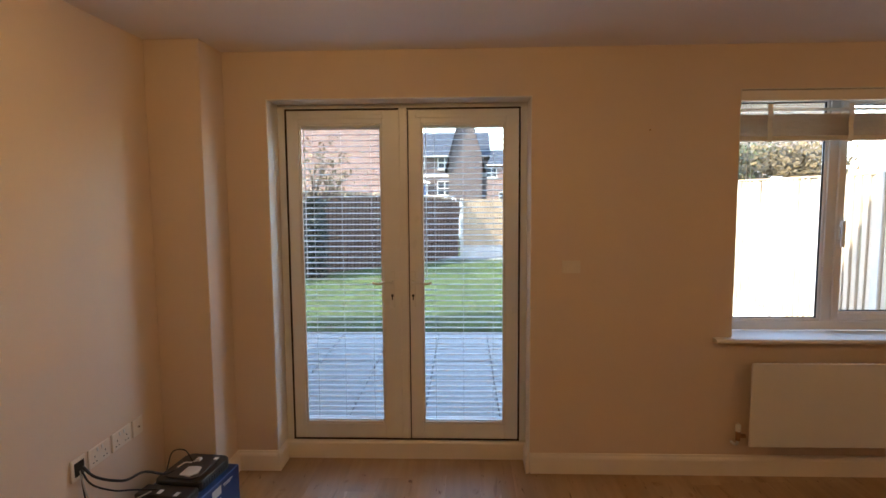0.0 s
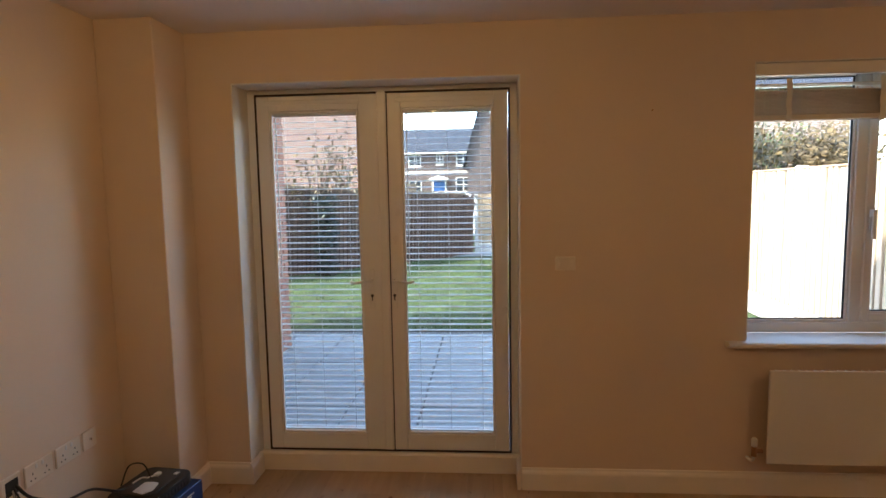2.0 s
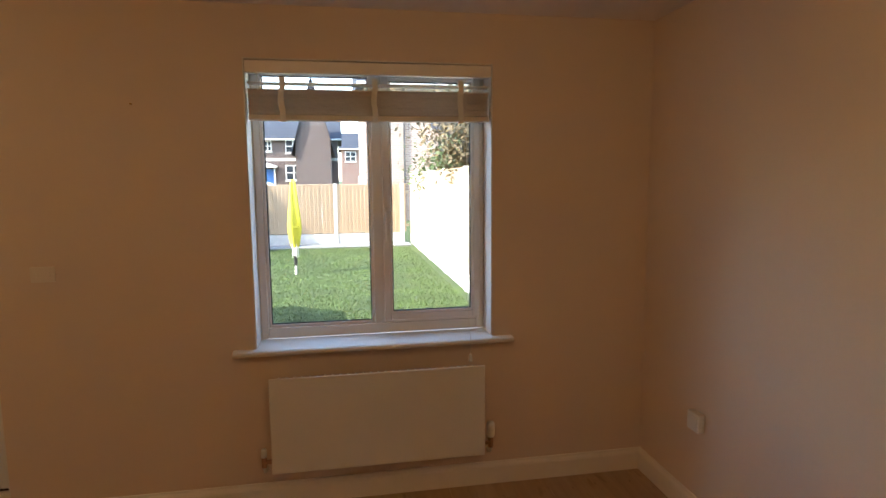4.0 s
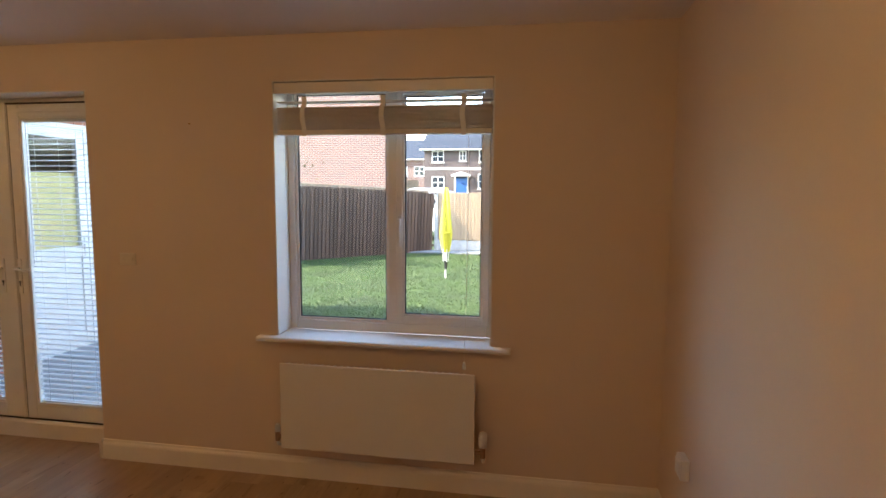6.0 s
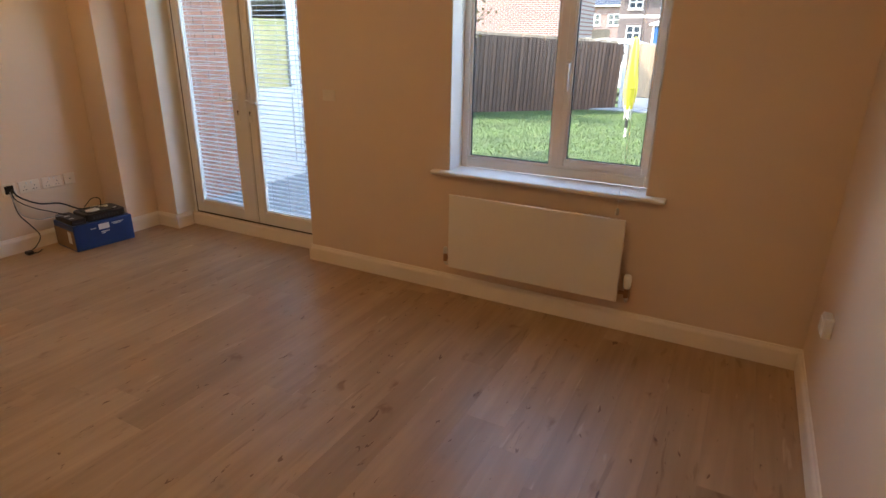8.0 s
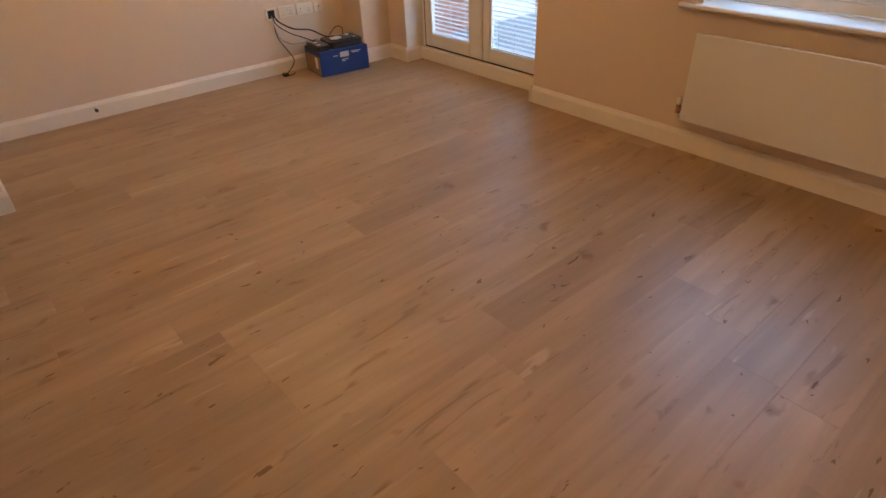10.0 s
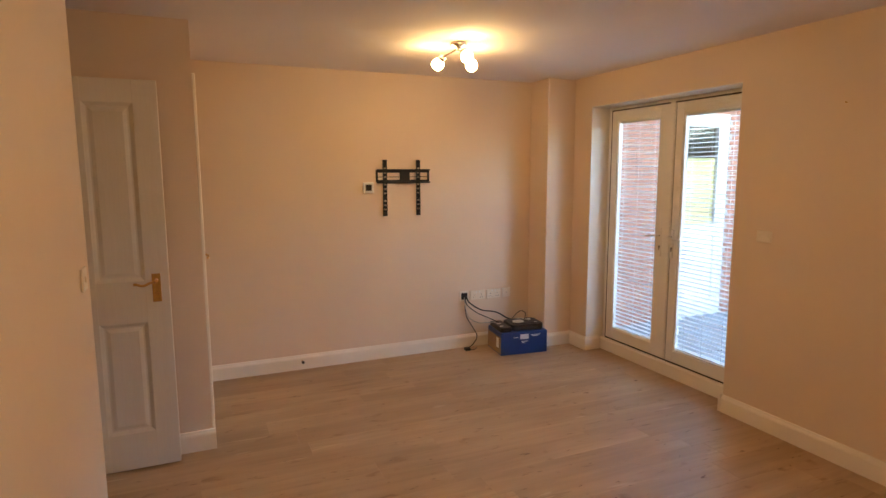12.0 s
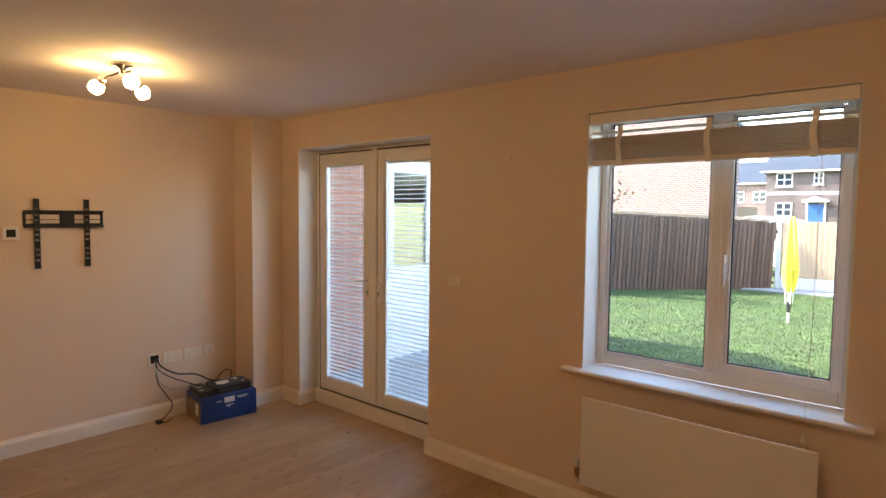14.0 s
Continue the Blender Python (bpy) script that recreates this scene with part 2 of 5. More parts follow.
def tube(bm, pts, r, n=8):
    """A bent round bar through pts."""
    pts = [Vector(p) for p in pts]
    rings = []
    for i, p in enumerate(pts):
        d = (pts[min(i + 1, len(pts) - 1)] - pts[max(i - 1, 0)]).normalized()
        q = d.to_track_quat("Z", "Y")
        rings.append([bm.verts.new(p + q @ Vector((math.cos(a) * r, math.sin(a) * r, 0))) for a in [2 * math.pi * k / n for k in range(n)]])
    for a, b in zip(rings, rings[1:]):
        for k in range(n):
            bm.faces.new((a[k], a[(k + 1) % n], b[(k + 1) % n], b[k]))
    bm.faces.new(rings[0][::-1])
    bm.faces.new(rings[-1])


def curve_pts(ctrl, steps=24):
    """A smooth line (Catmull-Rom) through the control points."""
    c = [Vector(p) for p in ctrl]
    c = [c[0] * 2 - c[1]] + c + [c[-1] * 2 - c[-2]]
    out = []
    for i in range(1, len(c) - 2):
        for k in range(steps // (len(c) - 3) + 1):
            t = k / (steps // (len(c) - 3) + 1)
            out.append(0.5 * (2 * c[i] + (c[i + 1] - c[i - 1]) * t + (2 * c[i - 1] - 5 * c[i] + 4 * c[i + 1] - c[i + 2]) * t * t + (3 * c[i] - c[i - 1] - 3 * c[i + 1] + c[i + 2]) * t ** 3))
    return out + [c[-2]]


def lathe(bm, prof, centre, n=24, axis="Z"):
    """Turns a profile of (radius, height) round an upright line."""
    rings = []
    for r, h in prof:
        rings.append([bm.verts.new((centre[0] + r * math.cos(a), centre[1] + r * math.sin(a), centre[2] + h)) for a in [2 * math.pi * k / n for k in range(n)]])
    for a, b in zip(rings, rings[1:]):
        for k in range(n):
            bm.faces.new((a[k], a[(k + 1) % n], b[(k + 1) % n], b[k]))
    bm.faces.new(rings[0][::-1])
    bm.faces.new(rings[-1])


def extrude_profile(bm, prof, p, q, up=(0, 0, 1), out=(0, -1, 0)):
    """Sweeps a profile of (out, up) pairs from p to q."""
    p, q, up, out = Vector(p), Vector(q), Vector(up), Vector(out)
    ring = [[bm.verts.new(c + out * o + up * u) for o, u in prof] for c in (p, q)]
    k = len(prof)
    for i in range(k):
        bm.faces.new((ring[0][i], ring[0][(i + 1) % k], ring[1][(i + 1) % k], ring[1][i]))
    bm.faces.new(ring[0][::-1])
    bm.faces.new(ring[1])


def mesh_of(bm, name, material, smooth=False):
    bmesh.ops.recalc_face_normals(bm, faces=bm.faces)
    me = bpy.data.meshes.new(name)
    bm.to_mesh(me)
    bm.free()
    me.materials.append(material)
    if smooth:
        for p in me.polygons:
            p.use_smooth = True
    return me


def part(name, bm, material, parent, label="", smooth=False):
    """One mesh object under a thing or a part; coordinates are the world's."""
    ob = new(name, mesh_of(bm, name, material, smooth))
    ob.parent = parent
    if parent is not None:
        root = parent
        while root.parent is not None:
            root = root.parent
        ob.data.transform(root.matrix_basis.inverted())
    return tagged(ob, label)


def thing(name, at, label, category, group="", kind=""):
    """An Empty at a thing's base."""
    e = new(name)
    e.matrix_basis = Matrix.Translation(at)
    e.empty_display_size = 0.05
    return tagged(e, label, category, group, kind)


def bxp(name, a, b, material, parent, bevel=0.0, label="", seg=1):
    bm = bmesh.new()
    box(bm, a, b, bevel, seg)
    return part(name, bm, material, parent, label)


def structure(name, boxes, material, label, category, bevel=0.0):
    bm = bmesh.new()
    for a, b in boxes:
        box(bm, a, b, bevel)
    return tagged(new(name, mesh_of(bm, name, material)), label, category, kind="structure")


def shared(name, me, parent, m):
    """A piece on a shared mesh, at a pose within its owner."""
    ob = new(name, me)
    ob.parent = parent
    ob.matrix_basis = m
    return ob


# ---- the room ----
XL, XR, YB, YA, YR, H = -1.99, 3.13, -3.548, -3.13, -4.2, 2.39   # TV wall, far wall, long back wall, short back wall, entry, ceiling
DX0, DX1, DZ = -1.472, 0.0, 2.135      # garden door opening
WX0, WX1, WZ0, WZ1 = 1.112, 2.283, 0.80, 2.157   # window opening
SX, CX = -0.825, 0.03                  # sides of the entry recess
WT = 0.30                              # outer wall
structure("wall_north", [((XL - 0.1, 0, -0.2), (DX0, WT, 2.7)), ((DX0, 0, DZ), (DX1, WT, 2.7)), ((DX1, 0, -0.2), (WX0, WT, 2.7)),
                         ((WX0, 0, -0.2), (WX1, WT, WZ0 - 0.03)), ((WX0, 0, WZ1), (WX1, WT, 2.7)), ((WX1, 0, -0.2), (XR + 0.3, WT, 2.7))],
          WALL, "beige painted plaster wall with garden doors and window", "wall")
structure("wall_west", [((XL - 0.2, -4.4, -0.1), (XL, 0, 2.6))], WALL, "beige painted plaster wall behind the television bracket", "wall")
structure("wall_boxing", [((XL, -0.285, 0), (-1.705, 0, H))], WALL, "beige plastered pipe boxing in the room corner", "boxing", bevel=0.004)
structure("wall_east", [((XR, YB - 0.2, -0.1), (XR + 0.2, 0, 2.6))], WALL, "beige painted plaster side wall", "wall")
structure("wall_south", [((CX, YB - 0.2, -0.1), (XR, YB, 2.6))], WALL, "beige painted plaster wall behind the long radiator", "wall")
KX0, KX1, KZ = -1.69, -0.93, 2.06      # cupboard doorway
structure("wall_cupboard", [((XL, YA - 0.12, -0.1), (KX0, YA, 2.6)), ((KX0, YA - 0.12, KZ), (KX1, YA, 2.6)), ((KX1, YA - 0.12, -0.1), (SX, YA, 2.6))],
          WALL, "beige painted wall around a cupboard doorway", "wall")
structure("wall_entry_side", [((SX - 0.12, YR, -0.1), (SX, YA - 0.12, 2.6))], WALL, "beige painted return wall beside the open door", "wall")
structure("wall_entry_back", [((SX - 0.12, YR - 0.15, -0.1), (CX + 0.2, YR, 2.6))], WALL, "plain beige wall closing the entry", "wall")
structure("wall_entry_corner", [((CX, YR, -0.1), (CX + 0.15, YB - 0.2, 2.6))], WALL, "plain beige return wall of the entry", "wall")
structure("wall_cupboard_inside", [((XL, YR, -0.1), (SX - 0.12, YR + 0.1, 2.6))], WALL, "plain wall closing the cupboard", "wall")
structure("ceiling", [((XL - 0.2, YR - 0.15, H), (XR + 0.2, 0, H + 0.2))], CEIL, "matt off-white painted ceiling", "ceiling")

# reveals of the two openings: lined in white
structure("reveal_door", [((DX0, 0.002, 0), (DX0 + 0.006, WT, DZ)), ((DX1 - 0.006, 0.002, 0), (DX1, WT, DZ)), ((DX0, 0.002, DZ - 0.006), (DX1, WT, DZ))],
          REVEAL, "pale plastered reveal round the garden doors", "reveal")
structure("reveal_window", [((WX0, 0.002, WZ0), (WX0 + 0.006, WT, WZ1)), ((WX1 - 0.006, 0.002, WZ0), (WX1, WT, WZ1)), ((WX0, 0.002, WZ1 - 0.006), (WX1, WT, WZ1))],
          REVEAL, "pale plastered reveal round the window", "reveal")

# skirting: a tall board with a moulded top
SK = [(0, 0), (0.018, 0), (0.018, 0.088), (0.015, 0.098), (0.009, 0.106), (0.006, 0.116), (0, 0.118)]


def skirting(p, q, out):
    bm = bmesh.new()
    extrude_profile(bm, SK, (*p, 0), (*q, 0), out=(*out, 0))
    return tagged(new("baseboard", mesh_of(bm, "baseboard", TRIM)), "cream painted moulded skirting board along the wall", "skirting board", kind="structure")


for p, q, out in [((DX1 + 0.0, 0), (XR, 0), (0, -1)), ((DX1 - 0.006, -0.018), (DX1 - 0.006, 0.14), (-1, 0)), ((-1.705, 0), (DX0 + 0.006, 0), (0, -1)), ((DX0 + 0.006, -0.018), (DX0 + 0.006, 0.14), (1, 0)),
                  ((-1.705, -0.285), (-1.705, 0), (1, 0)), ((XL, -0.285), (-1.687, -0.285), (0, -1)), ((XL, YA), (XL, -0.285), (1, 0)), ((XR, YB), (XR, 0), (-1, 0)),
                  ((CX, YB), (XR, YB), (0, 1)), ((XL, YA), (KX0 - 0.07, YA), (0, 1)), ((SX, YR), (SX, YA + 0.018), (1, 0)), ((CX, YR), (CX, YB + 0.018), (-1, 0))]:
    skirting(p, q, out)

# ---- garden doors: frame, two glazed leaves with blinds between the panes ----
FY = 0.172          # inner face of the leaves
gd = thing("door_1", (-0.72, FY, 0), "white plastic double garden doors with slatted blinds between the panes", "garden door", kind="structure")
bm = bmesh.new()
for a, b in [((DX0 + 0.006, FY + 0.012, 0.0), (DX0 + 0.062, 0.27, DZ - 0.006)), ((DX1 - 0.05, FY + 0.012, 0.0), (DX1 - 0.006, 0.27, DZ - 0.006)),
             ((DX0 + 0.062, FY + 0.012, DZ - 0.044), (DX1 - 0.05, 0.27, DZ - 0.006)), ((DX0 + 0.062, FY + 0.012, 0), (DX1 - 0.05, 0.27, 0.105))]:
    box(bm, a, b, 0.003)
part("door_frame", bm, UPVC, gd)
bm = bmesh.new()
extrude_profile(bm, [(0, 0), (0.03, 0), (0.03, 0.095), (0.022, 0.108), (0, 0.108)], (DX0 + 0.006, FY + 0.012, 0), (DX1 - 0.006, FY + 0.012, 0))
part("threshold", bm, TRIM, gd, "cream painted threshold board")
bm = bmesh.new()
gx0, gx1, gz0, gz1 = -1.413, -0.055, 0.120, 2.094
for a, b in [((gx0 - 0.010, FY + 0.004, gz0 - 0.010), (gx0, FY + 0.02, gz1 + 0.010)), ((gx1, FY + 0.004, gz0 - 0.010), (gx1 + 0.010, FY + 0.02, gz1 + 0.010)),
             ((gx0, FY + 0.004, gz1), (gx1, FY + 0.02, gz1 + 0.010)), ((gx0, FY + 0.004, gz0 - 0.010), (gx1, FY + 0.02, gz0))]:
    box(bm, a, b)
part("seal", bm, GASKET, gd, "dark brown rubber seal")
MX = -0.700
for side in (0, 1):
    a, b = ((gx0 + 0.002, MX - 0.003), (MX + 0.003, gx1 - 0.002))[side]
    ia, ib = ((-1.344, -0.853), (-0.625, -0.133))[side]
    iz0, iz1 = 0.213, 2.014
    bm = bmesh.new()
    for p, q in [((a, FY, gz0 + 0.002), (ia, FY + 0.06, gz1 - 0.002)), ((ib, FY, gz0 + 0.002), (b, FY + 0.06, gz1 - 0.002)),
                 ((ia, FY + 0.001, iz1), (ib, FY + 0.06, gz1 - 0.002)), ((ia, FY + 0.001, gz0 + 0.002), (ib, FY + 0.06, iz0))]:
        box(bm, p, q, 0.003)
    leaf = part("leaf", bm, UPVC, gd)
    bm = bmesh.new()
    for p, q in [((ia, FY + 0.004, iz0), (ia + 0.014, FY + 0.02, iz1)), ((ib - 0.014, FY + 0.004, iz0), (ib, FY + 0.02, iz1)),
                 ((ia + 0.014, FY + 0.004, iz1 - 0.014), (ib - 0.014, FY + 0.02, iz1)), ((ia + 0.014, FY + 0.004, iz0), (ib - 0.014, FY + 0.02, iz0 + 0.014))]:
        box(bm, p, q, 0.004)
    part("glazing_bead", bm, UPVC, leaf)
    bxp("bead_strip", (ia - 0.03, FY - 0.004, iz1 + 0.03), (ib + 0.01, FY + 0.002, iz1 + 0.055), UPVC, leaf, 0.003)
    for y in (FY + 0.019, FY + 0.05):
        g = bxp("pane", (ia + 0.004, y, iz0 + 0.004), (ib - 0.004, y + 0.003, iz1 - 0.004), GLASS, leaf)
        g.visible_shadow = False
    bm = bmesh.new()
    extrude_profile(bm, [(-0.0115, -0.0016), (-0.006, 0.0004), (0, 0.0012), (0.006, 0.0004), (0.0115, -0.0016), (0.006, -0.0006), (0, 0.0002), (-0.006, -0.0006)], (-(ib - ia) / 2 + 0.012, 0, 0), ((ib - ia) / 2 - 0.012, 0, 0))
    slat = mesh_of(bm, "slat", SLAT)
    N = 54
    for k in range(N):
        z = iz0 + 0.03 + (iz1 - iz0 - 0.055) * k / (N - 1)
        shared("slat", slat, leaf, Matrix.Translation(Vector(((ia + ib) / 2, FY + 0.0355, z)) - gd.location) @ pose(0, 0, 0, 11 + 2.0 * noise.noise(Vector((k * 0.7, side * 9, 0))), 0.25 * noise.noise(Vector((k * 1.3, 3, side))), 0))
    bxp("blind_head", (ia + 0.008, FY + 0.024, iz1 - 0.022), (ib - 0.008, FY + 0.048, iz1 - 0.004), SLAT, leaf)
    bxp("blind_rail", (ia + 0.01, FY + 0.026, iz0 + 0.006), (ib - 0.01, FY + 0.046, iz0 + 0.018), SLAT, leaf)
    for f in (0.16, 0.5, 0.86):
        x = ia + (ib - ia) * f
        bm = bmesh.new()
        rod(bm, (x, FY + 0.0245, iz0 + 0.02), (x, FY + 0.0245, iz1 - 0.02), 0.0012, n=6)
        part("ladder_cord", bm, SLAT, leaf)
    bm = bmesh.new()
    rod(bm, (ia + 0.028, FY + 0.0235, iz1 - 0.9), (ia + 0.028, FY + 0.0235, iz1 - 0.02), 0.003, n=8)
    part("tilt_wand", bm, SLAT, leaf)
    bm = bmesh.new()
    box(bm, ((ia + ib) / 2 + 0.02, FY - 0.006, iz0 - 0.012), ((ia + ib) / 2 + 0.055, FY + 0.004, iz0 + 0.002), 0.002)
    part("blind_slider", bm, WHITEP, leaf)
    hx = MX - 0.102 if side == 0 else MX + 0.022
    s = -1 if side == 0 else 1
    bm = bmesh.new()
    box(bm, (hx - 0.014, FY - 0.008, 0.93), (hx + 0.014, FY, 1.15), 0.004, 2)
    hnd = part("handle_plate", bm, UPVC, leaf)
    bm = bmesh.new()
    rod(bm, (hx, FY - 0.008, 1.09), (hx, FY - 0.045, 1.09), 0.008)
    tube(bm, curve_pts([(hx, FY - 0.045, 1.09), (hx + s * 0.03, FY - 0.052, 1.092), (hx + s * 0.08, FY - 0.05, 1.080), (hx + s * 0.112, FY - 0.046, 1.088)], 12), 0.007)
    part("lever", bm, WHITEP, hnd, smooth=True)
    bm = bmesh.new()
    rod(bm, (hx, FY - 0.0105, 1.005), (hx, FY - 0.007, 1.005), 0.008)
    box(bm, (hx - 0.003, FY - 0.0105, 0.978), (hx + 0.003, FY - 0.007, 1.0))
    part("keyhole", bm, SLOT, hnd)
bm = bmesh.new()
box(bm, (MX - 0.052, FY - 0.009, gz0 + 0.004), (MX - 0.004, FY - 0.0005, gz1 + 0.008), 0.004)
part("cover_strip", bm, UPVC, gd)
bxp("meeting_seal", (MX - 0.0035, FY + 0.006, gz0 + 0.004), (MX + 0.0045, FY + 0.055, gz1 - 0.004), GASKET, gd, 0, "dark brown rubber seal")

# ---- window ----
VY = 0.165
win = thing("window_1", ((WX0 + WX1) / 2, VY, WZ0), "white plastic two-light window, one side opening, shut", "window", kind="structure")
bm = bmesh.new()
x0, x1, z0, z1 = WX0 + 0.006, WX1 - 0.006, WZ0, WZ1 - 0.006
WM = 1.729
FWD = 0.038
TOPW = 0.028
for p, q in [((x0, VY, z0), (x0 + FWD, VY + 0.07, z1)), ((x1 - FWD, VY, z0), (x1, VY + 0.07, z1)), ((x0 + FWD, VY, z1 - TOPW), (x1 - FWD, VY + 0.07, z1)),
             ((x0 + FWD, VY, z0), (x1 - FWD, VY + 0.07, z0 + 0.055)), ((WM - 0.035, VY, z0 + 0.055), (WM + 0.035, VY + 0.07, z1 - TOPW))]:
    box(bm, p, q, 0.004)
box(bm, (WM + 0.035, VY + 0.001, z0 + 0.055), (x1 - FWD, VY + 0.07, 0.876), 0.002)
part("window_frame", bm, UPVC, win)


def casement_ring(bm, a, b, c, d, w, y0, y1, bev):
    for p, q in [((a, y0, c), (a + w, y1, d)), ((b - w, y0, c), (b, y1, d)), ((a + w, y0, d - w), (b - w, y1, d)), ((a + w, y0, c), (b - w, y1, c + w))]:
        box(bm, p, q, bev)


lx0, lx1, wz0, wz1 = x0 + FWD, WM - 0.035, z0 + 0.055, z1 - TOPW
bm = bmesh.new()
casement_ring(bm, lx0, lx1, wz0, wz1, 0.014, VY + 0.012, VY + 0.03, 0.003)
part("glazing_bead", bm, UPVC, win)
bm = bmesh.new()
casement_ring(bm, lx0 + 0.014, lx1 - 0.014, wz0 + 0.014, wz1 - 0.014, 0.005, VY + 0.02, VY + 0.03, 0)
part("gasket", bm, SLOT, win, "black rubber glazing gasket")
g = bxp("pane", (lx0 + 0.012, VY + 0.026, wz0 + 0.012), (lx1 - 0.012, VY + 0.03, wz1 - 0.012), GLASS, win)
g.visible_shadow = False
rx0, rx1, sz0 = 1.744, 2.253, 0.868
bm = bmesh.new()
casement_ring(bm, rx0, rx1, sz0, wz1 + 0.012, 0.036, VY - 0.018, VY - 0.001, 0.004)
sash = part("sash", bm, UPVC, win)
bm = bmesh.new()
casement_ring(bm, rx0 + 0.036, rx1 - 0.036, sz0 + 0.036, wz1 - 0.024, 0.010, VY - 0.012, VY + 0.012, 0.003)
part("glazing_bead", bm, UPVC, sash)
bm = bmesh.new()
casement_ring(bm, rx0 + 0.046, rx1 - 0.046, sz0 + 0.046, wz1 - 0.034, 0.005, VY, VY + 0.012, 0)
part("gasket", bm, SLOT, sash)
g = bxp("pane", (rx0 + 0.039, VY + 0.004, sz0 + 0.039), (rx1 - 0.039, VY + 0.008, wz1 - 0.034), GLASS, sash)
g.visible_shadow = False
bm = bmesh.new()
box(bm, (rx0 + 0.010, VY - 0.024, 1.33), (rx0 + 0.034, VY - 0.018, 1.46), 0.003)
box(bm, (rx0 + 0.013, VY - 0.052, 1.40), (rx0 + 0.031, VY - 0.022, 1.44), 0.004)
box(bm, (rx0 + 0.012, VY - 0.056, 1.29), (rx0 + 0.032, VY - 0.042, 1.44), 0.005, 2)
part("window_handle", bm, WHITEP, sash)

# sill board
bm = bmesh.new()
extrude_profile(bm, [(-0.165, 0), (0.042, 0), (0.052, 0.004), (0.056, 0.013), (0.052, 0.022), (0.042, 0.026), (-0.165, 0.026)], (WX0, 0, WZ0 - 0.028), (WX1, 0, WZ0 - 0.028))
extrude_profile(bm, [(0.001, 0), (0.042, 0), (0.052, 0.004), (0.056, 0.013), (0.052, 0.022), (0.042, 0.026), (0.001, 0.026)], (WX0 - 0.1, 0, WZ0 - 0.028), (WX0, 0, WZ0 - 0.028))
extrude_profile(bm, [(0.001, 0), (0.042, 0), (0.052, 0.004), (0.056, 0.013), (0.052, 0.022), (0.042, 0.026), (0.001, 0.026)], (WX1, 0, WZ0 - 0.028), (WX1 + 0.1, 0, WZ0 - 0.028))
tagged(new("window_sill", mesh_of(bm, "window_sill", REVEAL)), "white painted window board with a rounded nose", "window sill", kind="structure")

# venetian blind, drawn up
bl = thing("venetian_blind", ((WX0 + WX1) / 2, 0.04, 1.9), "cream wooden venetian blind drawn up to the window head", "blind")
bxp("pelmet", (WX0 + 0.008, 0.004, WZ1 - 0.066), (WX1 - 0.008, 0.018, WZ1 - 0.010), TRIM, bl, 0.003, "cream painted pelmet board")
bxp("head_rail", (WX0 + 0.012, 0.022, WZ1 - 0.06), (WX1 - 0.012, 0.075, WZ1 - 0.012), WHITEP, bl, 0.002)
bm = bmesh.new()
box(bm, (-(WX1 - WX0) / 2 + 0.014, -0.025, -0.0015), ((WX1 - WX0) / 2 - 0.014, 0.025, 0.0015))
ws = mesh_of(bm, "slat", WSLAT)
BZ = 1.880
for k in range(17):
    shared("slat", ws, bl, Matrix.Translation(Vector(((WX0 + WX1) / 2 + 0.002 * noise.noise(Vector((k * 2.1, 0, 0))), 0.047 + 0.003 * noise.noise(Vector((k * 1.7, 5, 0))), BZ + 0.031 + k * 0.0069)) - bl.location) @ pose(0, 0, 0, -1 + 2 * noise.noise(Vector((k * 0.9, 8, 0))), 0.1 * noise.noise(Vector((k * 3.3, 1, 0))), 0))
shared("slat", ws, bl, Matrix.Translation(Vector(((WX0 + WX1) / 2, 0.047, BZ + 0.168)) - bl.location) @ pose(0, 0, 0, -6, 0.12, 0))
bxp("bottom_rail", (WX0 + 0.014, 0.020, BZ), (WX1 - 0.014, 0.072, BZ + 0.026), WSLAT, bl, 0.003)
for f in (0.145, 0.510, 0.866):
    x = WX0 + (WX1 - WX0) * f
    bm = bmesh.new()
    pts = curve_pts([(x, 0.020, WZ1 - 0.08), (x + 0.002, 0.016, BZ + 0.155), (x - 0.004, 0.004, BZ + 0.125), (x - 0.006, 0.006, BZ + 0.08), (x + 0.001, 0.010, BZ + 0.04), (x, 0.014, BZ + 0.01), (x, 0.016, BZ - 0.008)], 36)
    rows = [[bm.verts.new(p + Vector(o)) for o in ((-0.013, 0, 0), (0.013, 0, 0), (0.013, 0.002, 0), (-0.013, 0.002, 0))] for p in pts]
    for a, b in zip(rows, rows[1:]):
        for k in range(4):
            bm.faces.new((a[k], a[(k + 1) % 4], b[(k + 1) % 4], b[k]))
    part("ladder_tape", bm, TAPE, bl, "woven cream ladder tape")
cx = WX1 - 0.13
bm = bmesh.new()
tube(bm, curve_pts([(cx, 0.012, WZ1 - 0.05), (cx + 0.002, 0.008, 1.5), (cx, -0.02, 0.95), (cx, -0.064, 0.84), (cx, -0.066, 0.70)], 24), 0.0012, 6)
part("pull_cord", bm, TAPE, bl)
bm = bmesh.new()
lathe(bm, [(0.003, 0.035), (0.007, 0.03), (0.010, 0.0), (0.008, -0.004)], (cx, -0.066, 0.695), 12)
part("cord_weight", bm, WHITEP, bl)
bm = bmesh.new()
tube(bm, curve_pts([(WX0 + 0.06, 0.02, WZ1 - 0.06), (WX0 + 0.058, 0.03, 1.5), (WX0 + 0.062, 0.05, 1.0), (WX0 + 0.07, 0.05, 0.92)], 20), 0.0012, 6)
part("tilt_cord", bm, TAPE, bl)


